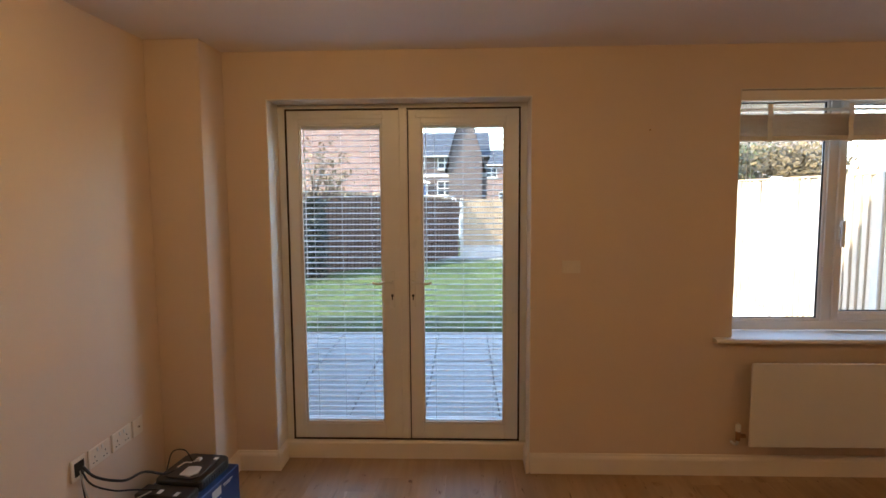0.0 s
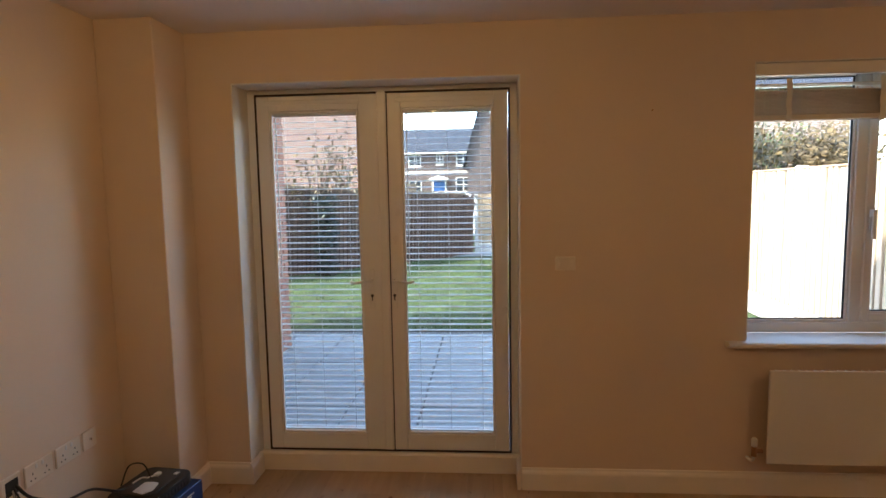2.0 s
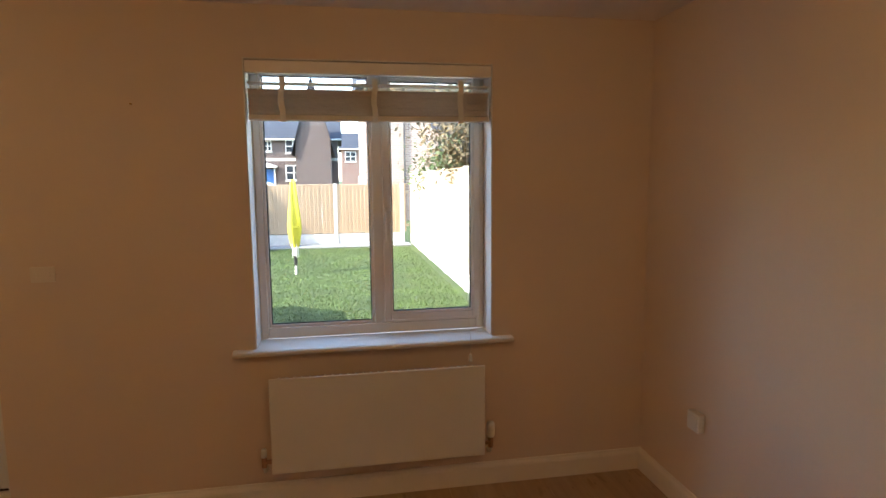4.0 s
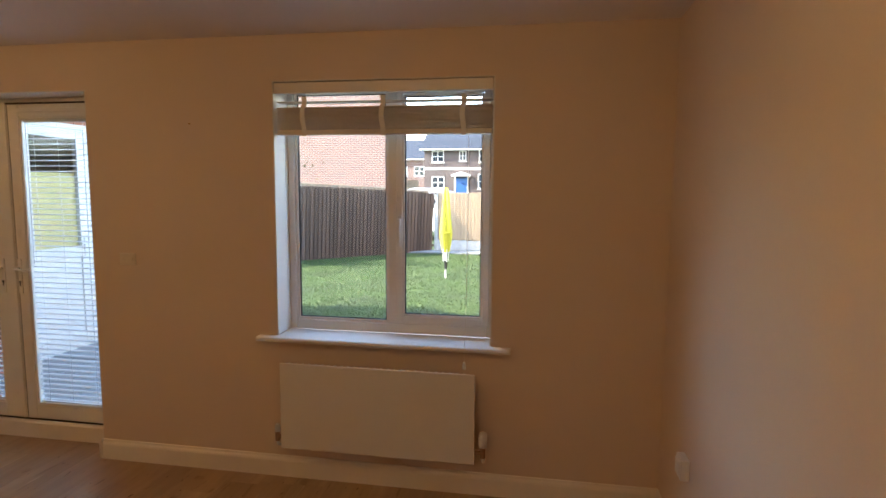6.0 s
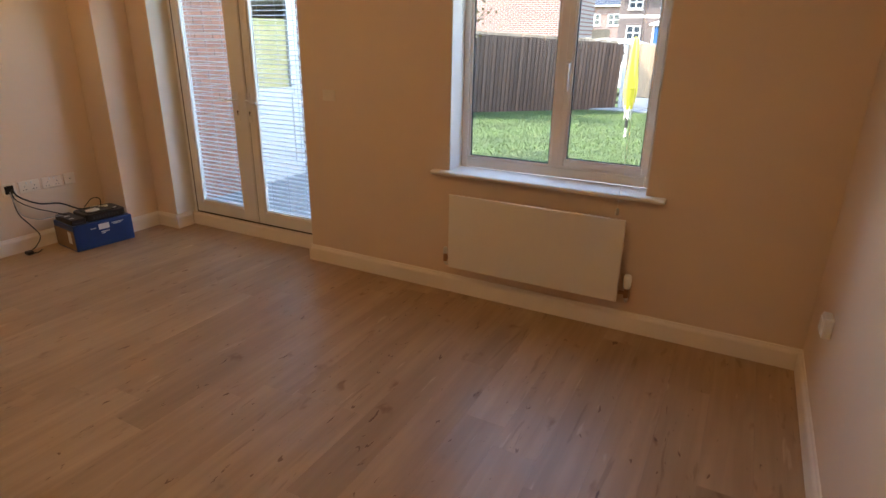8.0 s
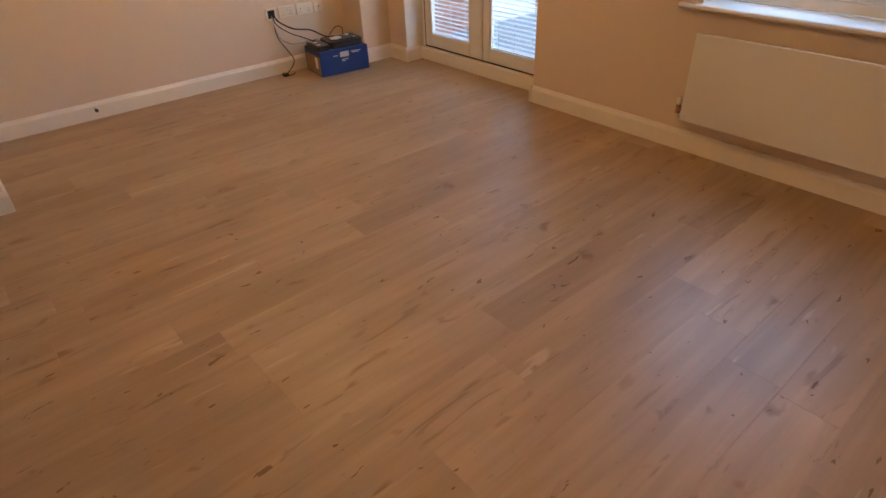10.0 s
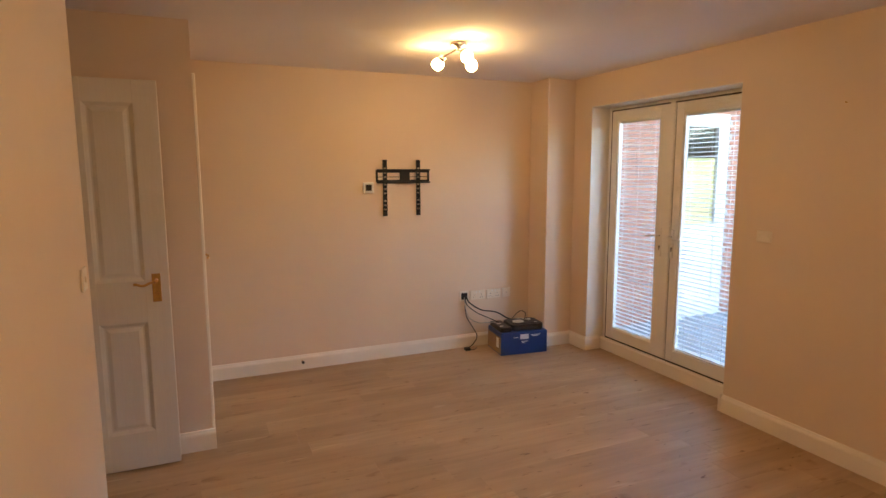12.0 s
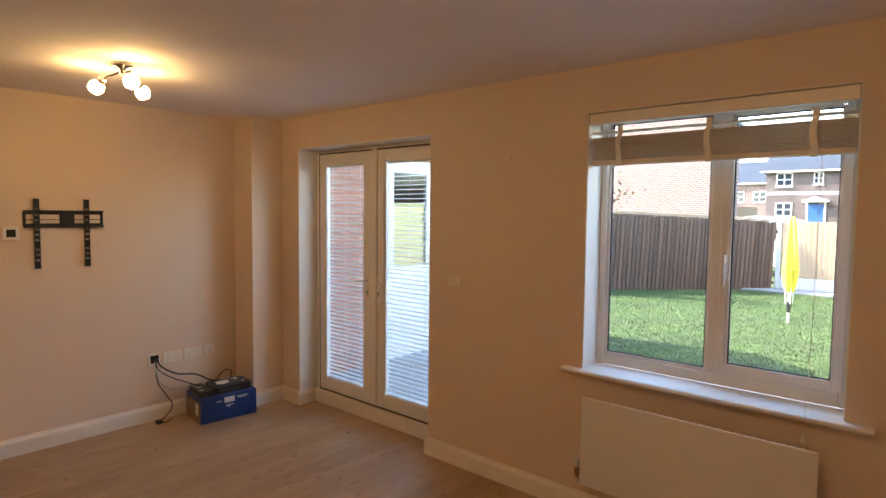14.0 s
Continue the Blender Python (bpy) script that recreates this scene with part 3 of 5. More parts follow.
# ---- radiators ----
def radiator(x0, x1, z0, z1, wall, out, label, valves=True):
    """A steel panel radiator on a wall that faces along out (+1 or -1 in y)."""
    r = thing("radiator", ((x0 + x1) / 2, wall, z0), label, "radiator")
    f = wall + out * 0.122
    bm = bmesh.new()
    box(bm, (x0, f, z0), (x1, f - out * 0.012, z1), 0.005, 2)
    part("front_panel", bm, RADM, r)
    bm = bmesh.new()
    n = int((x1 - x0 - 0.06) / 0.006)
    zig = [(x0 + 0.03 + k * 0.006, (0.0135, 0.019, 0.040, 0.040, 0.019, 0.0135)[k % 6]) for k in range(n)]
    prof = [(x, -d) for x, d in zig] + [(x, -d - 0.002) for x, d in reversed(zig)]
    extrude_profile(bm, prof, (0, f, z0 + 0.03), (0, f, z1 - 0.006), up=(0, out, 0), out=(1, 0, 0))
    part("convector_sheet", bm, RADM, r)
    for x in (x0 + 0.2, x1 - 0.2):
        bxp("wall_bracket", (x, wall + out * 0.001, z0 + 0.05), (x + 0.03, f - out * 0.043, z1 - 0.06), RADM, r)
    if valves:
        yv = wall + out * 0.075
        for s, x in ((-1, x0), (1, x1)):
            bm = bmesh.new()
            rod(bm, (x, yv, z0 + 0.045), (x + s * 0.045, yv, z0 + 0.045), 0.011)
            rod(bm, (x + s * 0.04, yv, z0 + 0.02), (x + s * 0.04, yv, z0 + 0.075), 0.013)
            part("valve", bm, COPPER, r, "tarnished brass valve")
            bm = bmesh.new()
            tube(bm, curve_pts([(x + s * 0.04, yv, z0 + 0.025), (x + s * 0.04, yv - out * 0.01, z0 - 0.005), (x + s * 0.04, wall + out * 0.03, z0 - 0.02), (x + s * 0.04, wall - out * 0.005, z0 - 0.02)], 10), 0.0075)
            part("pipe", bm, WHITEP if s < 0 else RADM, r)
            bm = bmesh.new()
            if s > 0:
                lathe(bm, [(0.017, 0.0), (0.021, 0.01), (0.022, 0.04), (0.021, 0.065), (0.016, 0.078), (0.006, 0.082)], (x + 0.04, yv, z0 + 0.075), 16)
            else:
                lathe(bm, [(0.013, 0.0), (0.015, 0.01), (0.014, 0.035), (0.010, 0.042)], (x - 0.04, yv, z0 + 0.07), 14)
            part("valve_cap", bm, WHITEP, r, "white plastic valve head", smooth=True)
    return r


radiator(1.177, 2.215, 0.215, 0.683, 0, -1, "white enamelled panel radiator below the window")
radiator(1.13, 2.25, 0.20, 0.70, YB, 1, "white enamelled panel radiator on the back wall")


# ---- sockets and switches ----
def plate(name, centre, w, h, n, label, category, kind="", thick=0.010):
    """A white wall plate: n is the wall's outward side, '+x', '-y' or '+y'."""
    t = thing(name, centre, label, category, "" if kind != "socket" else "sockets by the television")
    c = Vector(centre)

    def bx(u0, v0, d0, u1, v1, d1):
        if n == "+x":
            return (c.x + d0, c.y + u0, c.z + v0), (c.x + d1, c.y + u1, c.z + v1)
        s = -1 if n == "-y" else 1
        if n == "-x":
            return (c.x - d0, c.y + u0, c.z + v0), (c.x - d1, c.y + u1, c.z + v1)
        return (c.x + u0, c.y + s * d0, c.z + v0), (c.x + u1, c.y + s * d1, c.z + v1)
    bxp("face_plate", *bx(-w / 2, -h / 2, 0, w / 2, h / 2, thick), WHITEP if name in ("thermostat", "fused_spur") else CREAMP, t, 0.003)
    return t, bx


def socket(y, gang):
    t, bx = plate("wall_socket", (XL, y, 0.475), 0.086 if gang == 1 else 0.146, 0.086, "+x", "white plastic mains socket on the wall above the box", "socket", "socket")
    for c in ((0,) if gang == 1 else (-0.036, 0.036)):
        bm = bmesh.new()
        for u, v, a, b in ((0, 0.014, 0.004, 0.008), (-0.011, -0.010, 0.007, 0.0045), (0.011, -0.010, 0.007, 0.0045)):
            box(bm, *bx(c + u - a / 2, v - b / 2 - 0.012, 0.0085, c + u + a / 2, v + b / 2 - 0.012, 0.0108))
        part("pin_slots", bm, SLOT, t)
        bxp("rocker", *bx(c * 0.45 - 0.006, 0.018, 0.009, c * 0.45 + 0.006, 0.036, 0.0135), WHITEP, t, 0.002)


t, bx = plate("brush_plate", (XL, -0.961, 0.475), 0.092, 0.092, "+x", "white wall plate with a dark cable opening", "wall plate")
bm = bmesh.new()
box(bm, *bx(-0.03, -0.03, 0.009, 0.03, 0.03, 0.013), 0.002)
part("cable_opening", bm, SLOT, t)
socket(-0.823, 2)
socket(-0.660, 2)
t, bx = plate("aerial_plate", (XL, -0.527, 0.475), 0.086, 0.086, "+x", "white aerial wall plate with one small connector", "aerial plate")
bm = bmesh.new()
rod(bm, (XL + 0.009, -0.527, 0.475), (XL + 0.016, -0.527, 0.475), 0.006)
part("connector", bm, CHROME, t)
t, bx = plate("light_switch", (0.221, 0, 1.195), 0.1, 0.07, "-y", "white plastic twin switch beside the garden doors", "switch")
for u in (-0.028, 0.028):
    bxp("rocker", *bx(u - 0.006, -0.012, 0.009, u + 0.006, 0.012, 0.0145), CREAMP, t, 0.002)
t, bx = plate("fused_spur", (XR, -0.51, 0.485), 0.086, 0.086, "-x", "white square connection unit standing off the wall", "wall unit", thick=0.034)
bxp("cover", *bx(-0.032, -0.032, 0.034, 0.032, 0.032, 0.040), WHITEP, t, 0.003)
t, bx = plate("light_switch", (0.17, YB, 1.20), 0.086, 0.086, "+y", "white plastic single switch by the entry", "switch")
bxp("rocker", *bx(-0.007, -0.012, 0.009, 0.007, 0.012, 0.0145), CREAMP, t, 0.002)
t, bx = plate("thermostat", (XL, -1.835, 1.462), 0.088, 0.088, "+x", "white square thermostat with a dark screen", "thermostat", thick=0.02)
bxp("screen", *bx(-0.025, -0.024, 0.02, 0.025, 0.026, 0.022), SLOT, t, 0.001, "dark blank screen")

# nail left in the wall, and small screw holes
for x, z in ((0.635, 1.942),):
    bm = bmesh.new()
    rod(bm, (x, 0, z), (x, -0.012, z), 0.004, n=8)
    tagged(new("wall_nail", mesh_of(bm, "wall_nail", BRASS)), "small brass screw standing proud of beige plaster", "screw")

# ---- television bracket ----
tv = thing("tv_bracket", (XL, -1.52, 1.45), "black steel television wall bracket with two upright arms", "tv bracket")
ty0, ty1, tz = -1.768, -1.292, 1.555
bm = bmesh.new()
X0, X1 = XL + 0.001, XL + 0.004
for a, b in [((ty0, tz + 0.030), (ty1, tz + 0.048)), ((ty0, tz - 0.048), (ty1, tz - 0.030)), ((-1.56, tz - 0.03), (-1.47, tz + 0.03)), ((ty0, tz - 0.03), (ty0 + 0.018, tz + 0.03)), ((ty1 - 0.018, tz - 0.03), (ty1, tz + 0.03)),
             ((ty0 + 0.018, tz - 0.008), (-1.56, tz - 0.003)), ((-1.47, tz - 0.008), (ty1 - 0.018, tz - 0.003))]:
    box(bm, (X0, a[0], a[1]), (X1, b[0], b[1]))
extrude_profile(bm, [(0, 0), (0.022, 0), (0.022, 0.012), (0.019, 0.012), (0.019, 0.003), (0, 0.003)], (XL + 0.003, ty0, tz + 0.046), (XL + 0.003, ty1, tz + 0.046), out=(1, 0, 0))
extrude_profile(bm, [(0, 0), (0.022, 0), (0.022, -0.012), (0.019, -0.012), (0.019, -0.003), (0, -0.003)], (XL + 0.003, ty0, tz - 0.046), (XL + 0.003, ty1, tz - 0.046), out=(1, 0, 0))
part("wall_rail", bm, BLACK, tv)
for y in (-1.694, -1.400):
    bm = bmesh.new()
    xa, xb = XL + 0.022, XL + 0.026
    z0, z1 = 1.225, 1.69
    for s in (-0.016, 0.012):
        box(bm, (xa, y + s, z0), (xb, y + s + 0.004, z1))
        box(bm, (xa - 0.012, y + s, z0), (xa, y + s + 0.004, z1))
    k = 0
    z = z0
    while z < z1 - 0.01:
        box(bm, (xa, y - 0.012, z), (xb, y + 0.012, z + (0.024 if k % 3 else 0.05)))
        z += 0.036 if k % 3 else 0.062
        k += 1
    box(bm, (xa, y - 0.012, z1 - 0.02), (xb, y + 0.012, z1))
    part("arm", bm, BLACK, tv)
    bm = bmesh.new()
    tube(bm, curve_pts([(XL + 0.018, y + 0.01, 1.26), (XL + 0.012, y - 0.012, 1.24), (XL + 0.010, y - 0.02, 1.225)], 10), 0.002, 6)
    part("release_cord", bm, CABLE_G, tv)

# ---- blue box, router on top, cables ----
bb = thing("cardboard_box", (-1.77, -0.60, 0), "blue printed cardboard box on the floor by the sockets", "box")
rot = Matrix.Rotation(radians(-6.6), 4, "Z")


def on_box(bm, at):
    bm.transform(Matrix.Translation(at) @ rot)
    return bm


bm = bmesh.new()
box(bm, (-0.155, -0.22, 0.0), (0.155, 0.22, 0.2), 0.004)
part("carton", on_box(bm, (-1.740, -0.546, 0)), BLUEBOX, bb)
bm = bmesh.new()
box(bm, (0.1555, -0.04, 0.135), (0.157, 0.04, 0.178))
part("label", on_box(bm, (-1.740, -0.546, 0)), PAPER, bb, "white paper address label")
for y0, y1, z in ((-0.03, 0.035, 0.112), (-0.025, 0.005, 0.10), (-0.10, -0.06, 0.15), (0.06, 0.15, 0.165), (0.07, 0.13, 0.155)):
    bm = bmesh.new()
    box(bm, (0.1555, y0, z), (0.1565, y1, z + 0.006))
    part("printed_line", on_box(bm, (-1.740, -0.546, 0)), PAPER, bb)
bm = bmesh.new()
box(bm, (0.06, -0.2255, 0.06), (0.11, -0.2245, 0.15))
part("side_label", on_box(bm, (-1.740, -0.546, 0)), PAPER, bb)
bm = bmesh.new()
box(bm, (-0.15, -0.2235, 0.012), (0.15, -0.2205, 0.16), 0.001)
part("brown_flap", on_box(bm, (-1.740, -0.546, 0)), CARD, bb, "bare brown card flap")
rt = thing("router", (-1.72, -0.50, 0.2), "black plastic broadband router lying on the blue box", "router")
BOXTOP = (-1.740, -0.546, 0.2005)


def rounded_slab(bm, x0, x1, y0, y1, z0, z1, r, top=0.006):
    """A flat case with rounded corners and a softened upper edge."""
    rings = []
    for z, i in ((z0, 0.004), (z0 + 0.006, 0), (z1 - top, 0), (z1 - top * 0.3, top * 0.4), (z1, top)):
        ring = []
        for cx_, cy_, a0 in ((x1 - r, y1 - r, 0), (x0 + r, y1 - r, 90), (x0 + r, y0 + r, 180), (x1 - r, y0 + r, 270)):
            for k in range(6):
                t_ = radians(a0 + 18 * k)
                ring.append(bm.verts.new((cx_ + (r - i) * math.cos(t_), cy_ + (r - i) * math.sin(t_), z)))
        rings.append(ring)
    for p_, q_ in zip(rings, rings[1:]):
        for k in range(len(p_)):
            bm.faces.new((p_[k], p_[(k + 1) % len(p_)], q_[(k + 1) % len(p_)], q_[k]))
    bm.faces.new(rings[0][::-1])
    bm.faces.new(rings[-1])


bm = bmesh.new()
rounded_slab(bm, -0.115, 0.125, -0.10, 0.205, 0, 0.052, 0.045)
part("case", on_box(bm, BOXTOP), BLACKP, rt)
bm = bmesh.new()
rounded_slab(bm, -0.085, 0.095, -0.07, 0.175, 0.051, 0.060, 0.04, 0.004)
part("raised_top", on_box(bm, BOXTOP), GREY, rt)
bm = bmesh.new()
for k in range(9):
    box(bm, (0.1235, -0.05 + k * 0.022, 0.014), (0.1265, -0.038 + k * 0.022, 0.034))
part("vent_ribs", on_box(bm, BOXTOP), GREY, rt)
bm = bmesh.new()
box(bm, (0.065, 0.13, 0.0603), (0.085, 0.155, 0.0612))
part("rating_label", on_box(bm, BOXTOP), PAPER, rt)
bm = bmesh.new()
corners = [(-0.01, -0.045), (0.05, -0.06), (0.075, -0.02), (0.06, 0.035), (0.02, 0.05), (-0.005, 0.03)]
lo = [bm.verts.new((x, y, 0.0606)) for x, y in corners]
hi = [bm.verts.new((x, y, 0.0618 + 0.006 * (i % 2))) for i, (x, y) in enumerate(corners)]
bm.faces.new(lo[::-1])
bm.faces.new(hi)
for k in range(6):
    bm.faces.new((lo[k], lo[(k + 1) % 6], hi[(k + 1) % 6], hi[k]))
tagged(new("paper_note", mesh_of(on_box(bm, BOXTOP), "paper_note", PAPER)), "white paper slip lying on the router", "paper")
bm = bmesh.new()
tube(bm, curve_pts([(-0.06, 0.02, 0.064), (-0.045, 0.06, 0.070), (-0.02, 0.075, 0.066), (0.0, 0.10, 0.068)], 20), 0.004)
box(bm, (-0.012, 0.095, 0.0605), (0.012, 0.125, 0.074), 0.003)
tagged(new("cable_plug", mesh_of(on_box(bm, BOXTOP), "cable_plug", WHITEP)), "white cable end with a small plug on the router", "cable end")
ad = thing("set_top_box", (-1.76, -0.71, 0.2), "low black plastic receiver lying beside the router", "receiver")
bm = bmesh.new()
rounded_slab(bm, -0.13, 0.135, -0.212, -0.108, 0, 0.042, 0.012)
part("case", on_box(bm, BOXTOP), BLACKP, ad)
for y0_, y1_, x0_ in ((-0.20, -0.165, 0.06), (-0.19, -0.155, -0.03)):
    bm = bmesh.new()
    box(bm, (x0_, y0_, 0.0422), (x0_ + 0.02, y1_, 0.0432))
    part("sticker", on_box(bm, BOXTOP), PAPER, ad, "small white sticker")
bm = bmesh.new()
box(bm, (0.1345, -0.195, 0.012), (0.1362, -0.13, 0.020))
part("display", on_box(bm, BOXTOP), GREY, ad)
for nm, pts, r, mt, lb in [
        ("cable", [(XL + 0.012, -0.945, 0.475), (XL + 0.06, -0.93, 0.42), (XL + 0.12, -0.84, 0.36), (-1.86, -0.70, 0.33), (-1.82, -0.60, 0.27), (-1.80, -0.54, 0.258)], 0.006, BLACKP, "thick black cable from the wall plate to the router"),
        ("cable", [(XL + 0.012, -0.955, 0.468), (XL + 0.05, -0.95, 0.40), (XL + 0.09, -0.87, 0.33), (-1.87, -0.78, 0.285), (-1.80, -0.70, 0.246)], 0.004, BLACKP, "thin black cable from the wall plate to the adapter"),
        ("cable", [(XL + 0.012, -0.962, 0.463), (XL + 0.03, -0.955, 0.36), (XL + 0.05, -0.93, 0.28), (XL + 0.10, -0.86, 0.24), (-1.87, -0.80, 0.24), (-1.82, -0.72, 0.247)], 0.0035, CABLE_G, "thin grey cable hanging from the wall plate"),
        ("cable", [(XL + 0.012, -0.957, 0.460), (XL + 0.028, -0.95, 0.30), (XL + 0.05, -0.90, 0.20), (XL + 0.05, -0.85, 0.10), (XL + 0.06, -0.90, 0.03), (XL + 0.07, -0.96, 0.006), (XL + 0.10, -0.98, 0.006), (XL + 0.13, -0.93, 0.006), (XL + 0.10, -0.88, 0.008)], 0.004, BLACKP, "black cable looped on the floor behind the box"),
        ("cable", [(-1.74, -0.47, 0.262), (-1.80, -0.43, 0.31), (-1.85, -0.46, 0.315), (-1.84, -0.54, 0.262)], 0.0035, BLACKP, "short black cable curled on the router")]:
    bm = bmesh.new()
    tube(bm, curve_pts(pts, 40), r, 8)
    tagged(new(nm, mesh_of(bm, nm, mt, True)), lb, "cable", "cables by the box")
bm = bmesh.new()
box(bm, (XL + 0.085, -1.0, 0), (XL + 0.135, -0.955, 0.026), 0.005)
tagged(new("mains_plug", mesh_of(bm, "mains_plug", BLACKP)), "black mains plug lying on the floor", "plug")


# ---- panelled doors ----
def panel_door(name, hinge, free_dir, face, w, h, z0, label):
    """A four-panel door: hinge is its foot at the hinge side, free_dir the way along the leaf, face the way that its front looks."""
    d = thing(name, (*hinge, 0), label, "door", kind="structure")
    u, f = Vector((*free_dir, 0)), Vector((*face, 0))
    o = Vector((*hinge, 0))
    T = 0.036

    def at(a, dd, z):
        p = o + u * a + f * dd
        return (p.x, p.y, z)
    rails = [(0, 0.115), (w / 2 - 0.045, w / 2 + 0.045), (w - 0.115, w)]
    zs = [(z0, z0 + 0.20), (z0 + 0.80, z0 + 1.02), (z0 + h - 0.115, z0 + h)]
    bm = bmesh.new()
    for a, b in rails:
        box(bm, at(a, -T, z0), at(b, 0, z0 + h), 0.002)
    part("stile", bm, DOORP, d)
    bm = bmesh.new()
    for a, b in zs:
        for r0, r1 in ((rails[0][1], rails[1][0]), (rails[1][1], rails[2][0])):
            box(bm, at(r0 - 0.002, -T + 0.0005, a), at(r1 + 0.002, -0.0005, b))
    part("rail", bm, DOORP, d)
    for r0, r1 in ((rails[0][1], rails[1][0]), (rails[1][1], rails[2][0])):
        for c0, c1 in ((zs[0][1], zs[1][0]), (zs[1][1], zs[2][0])):
            bm = bmesh.new()
            loops = []
            for i, dd in ((0.0, -0.0005), (0.018, -0.012), (0.026, -0.012), (0.045, -0.004)):
                loops.append([bm.verts.new(at(a, dd, z)) for a, z in ((r0 + i, c0 + i), (r1 - i, c0 + i), (r1 - i, c1 - i), (r0 + i, c1 - i))])
            for a, b in zip(loops, loops[1:]):
                for k in range(4):
                    bm.faces.new((a[k], a[(k + 1) % 4], b[(k + 1) % 4], b[k]))
            bm.faces.new(loops[-1])
            back = [bm.verts.new(at(a, -T + 0.006, z)) for a, z in ((r0, c0), (r1, c0), (r1, c1), (r0, c1))]
            for k in range(4):
                bm.faces.new((loops[0][k], loops[0][(k + 1) % 4], back[(k + 1) % 4], back[k]))
            bm.faces.new(back)
            part("panel", bm, DOORP, d)
    hz = z0 + 0.99
    bm = bmesh.new()
    box(bm, at(w - 0.082, 0, hz - 0.085), at(w - 0.040, 0.006, hz + 0.065), 0.002)
    hp = part("handle_plate", bm, BRASS, d, "worn brass lever handle plate")
    bm = bmesh.new()
    rod(bm, at(w - 0.060, 0.004, hz + 0.03), at(w - 0.060, 0.05, hz + 0.03), 0.009)
    tube(bm, curve_pts([at(w - 0.060, 0.05, hz + 0.03), at(w - 0.085, 0.055, hz + 0.026), at(w - 0.12, 0.053, hz + 0.012), at(w - 0.15, 0.05, hz + 0.02), at(w - 0.165, 0.05, hz + 0.022)], 16), 0.007)
    part("lever", bm, BRASS, hp, smooth=True)
    bm = bmesh.new()
    box(bm, at(w - 0.0005, -T + 0.008, hz - 0.02), at(w + 0.001, -0.008, hz + 0.08))
    part("latch_plate", bm, BRASS, d)
    return d


panel_door("door_2", (-0.705, -4.06), (0, 1), (1, 0), 0.762, 2.04, 0.012, "white painted four-panel door standing open")
panel_door("door_3", (KX1 - 0.004, YA - 0.012), (-1, 0), (0, 1), KX1 - KX0 - 0.008, 2.035, 0.01, "white painted four-panel cupboard door, shut")
bm = bmesh.new()
for a, b in [((KX0 - 0.065, YA, 0), (KX0, YA + 0.018, KZ + 0.065)), ((KX1, YA, 0), (KX1 + 0.065, YA + 0.018, KZ + 0.065)), ((KX0, YA, KZ), (KX1, YA + 0.018, KZ + 0.065))]:
    box(bm, a, b, 0.004)
tagged(new("trim_cupboard", mesh_of(bm, "trim_cupboard", TRIM)), "cream painted architrave round the cupboard door", "architrave", kind="structure")
# spring door stop on the skirting
ds = thing("door_stop", (XL + 0.018, -2.42, 0.07), "small brass door stop screwed to the skirting", "door stop")
bm = bmesh.new()
rod(bm, (XL + 0.018, -2.42, 0.07), (XL + 0.05, -2.42, 0.07), 0.009)
part("stem", bm, BRASS, ds)
bm = bmesh.new()
rod(bm, (XL + 0.05, -2.42, 0.07), (XL + 0.06, -2.42, 0.07), 0.012)
part("buffer", bm, BLACKP, ds, "black rubber buffer")

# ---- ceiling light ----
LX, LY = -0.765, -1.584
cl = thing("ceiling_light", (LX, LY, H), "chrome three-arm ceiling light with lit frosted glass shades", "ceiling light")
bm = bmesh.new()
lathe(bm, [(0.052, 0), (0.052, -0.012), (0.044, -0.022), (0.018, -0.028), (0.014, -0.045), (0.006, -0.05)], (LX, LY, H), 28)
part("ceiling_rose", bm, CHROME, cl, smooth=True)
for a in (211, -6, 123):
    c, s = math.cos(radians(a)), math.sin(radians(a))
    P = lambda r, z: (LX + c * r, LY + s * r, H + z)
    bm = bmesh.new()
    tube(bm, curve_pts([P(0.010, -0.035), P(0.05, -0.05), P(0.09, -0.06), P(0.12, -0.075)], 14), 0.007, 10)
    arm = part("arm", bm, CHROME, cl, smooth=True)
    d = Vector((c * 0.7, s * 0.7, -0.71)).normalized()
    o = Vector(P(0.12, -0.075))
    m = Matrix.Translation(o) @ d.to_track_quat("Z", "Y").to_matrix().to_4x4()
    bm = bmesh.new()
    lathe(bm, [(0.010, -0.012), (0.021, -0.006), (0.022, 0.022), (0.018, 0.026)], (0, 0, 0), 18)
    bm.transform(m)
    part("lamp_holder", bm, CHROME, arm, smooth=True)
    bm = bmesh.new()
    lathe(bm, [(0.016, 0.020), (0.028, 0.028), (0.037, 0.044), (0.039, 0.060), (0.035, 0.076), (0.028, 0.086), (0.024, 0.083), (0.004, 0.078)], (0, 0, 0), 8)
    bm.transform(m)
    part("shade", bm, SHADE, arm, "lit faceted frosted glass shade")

copy_thing(cl, Matrix.Translation((1.9, -2.2, H)) @ pose(0, 0, 0, 0, 0, 40))   # unseen second fitting, added for the warm light on the east and back walls

# ---- outside ----
GZ = -0.15
structure("ground", [((-400, 4.18, -1.2), (400, 900, GZ - 0.02)), ((-400, -300, -1.2), (400, 4.18, GZ - 0.05))], GRASS, "grassy ground of the garden and beyond", "ground")
pv = structure("patio", [((-6, WT, GZ - 0.06), (3.4, 4.18, GZ - 0.035))], SANDJ, "sand bed of the grey slab patio", "patio")
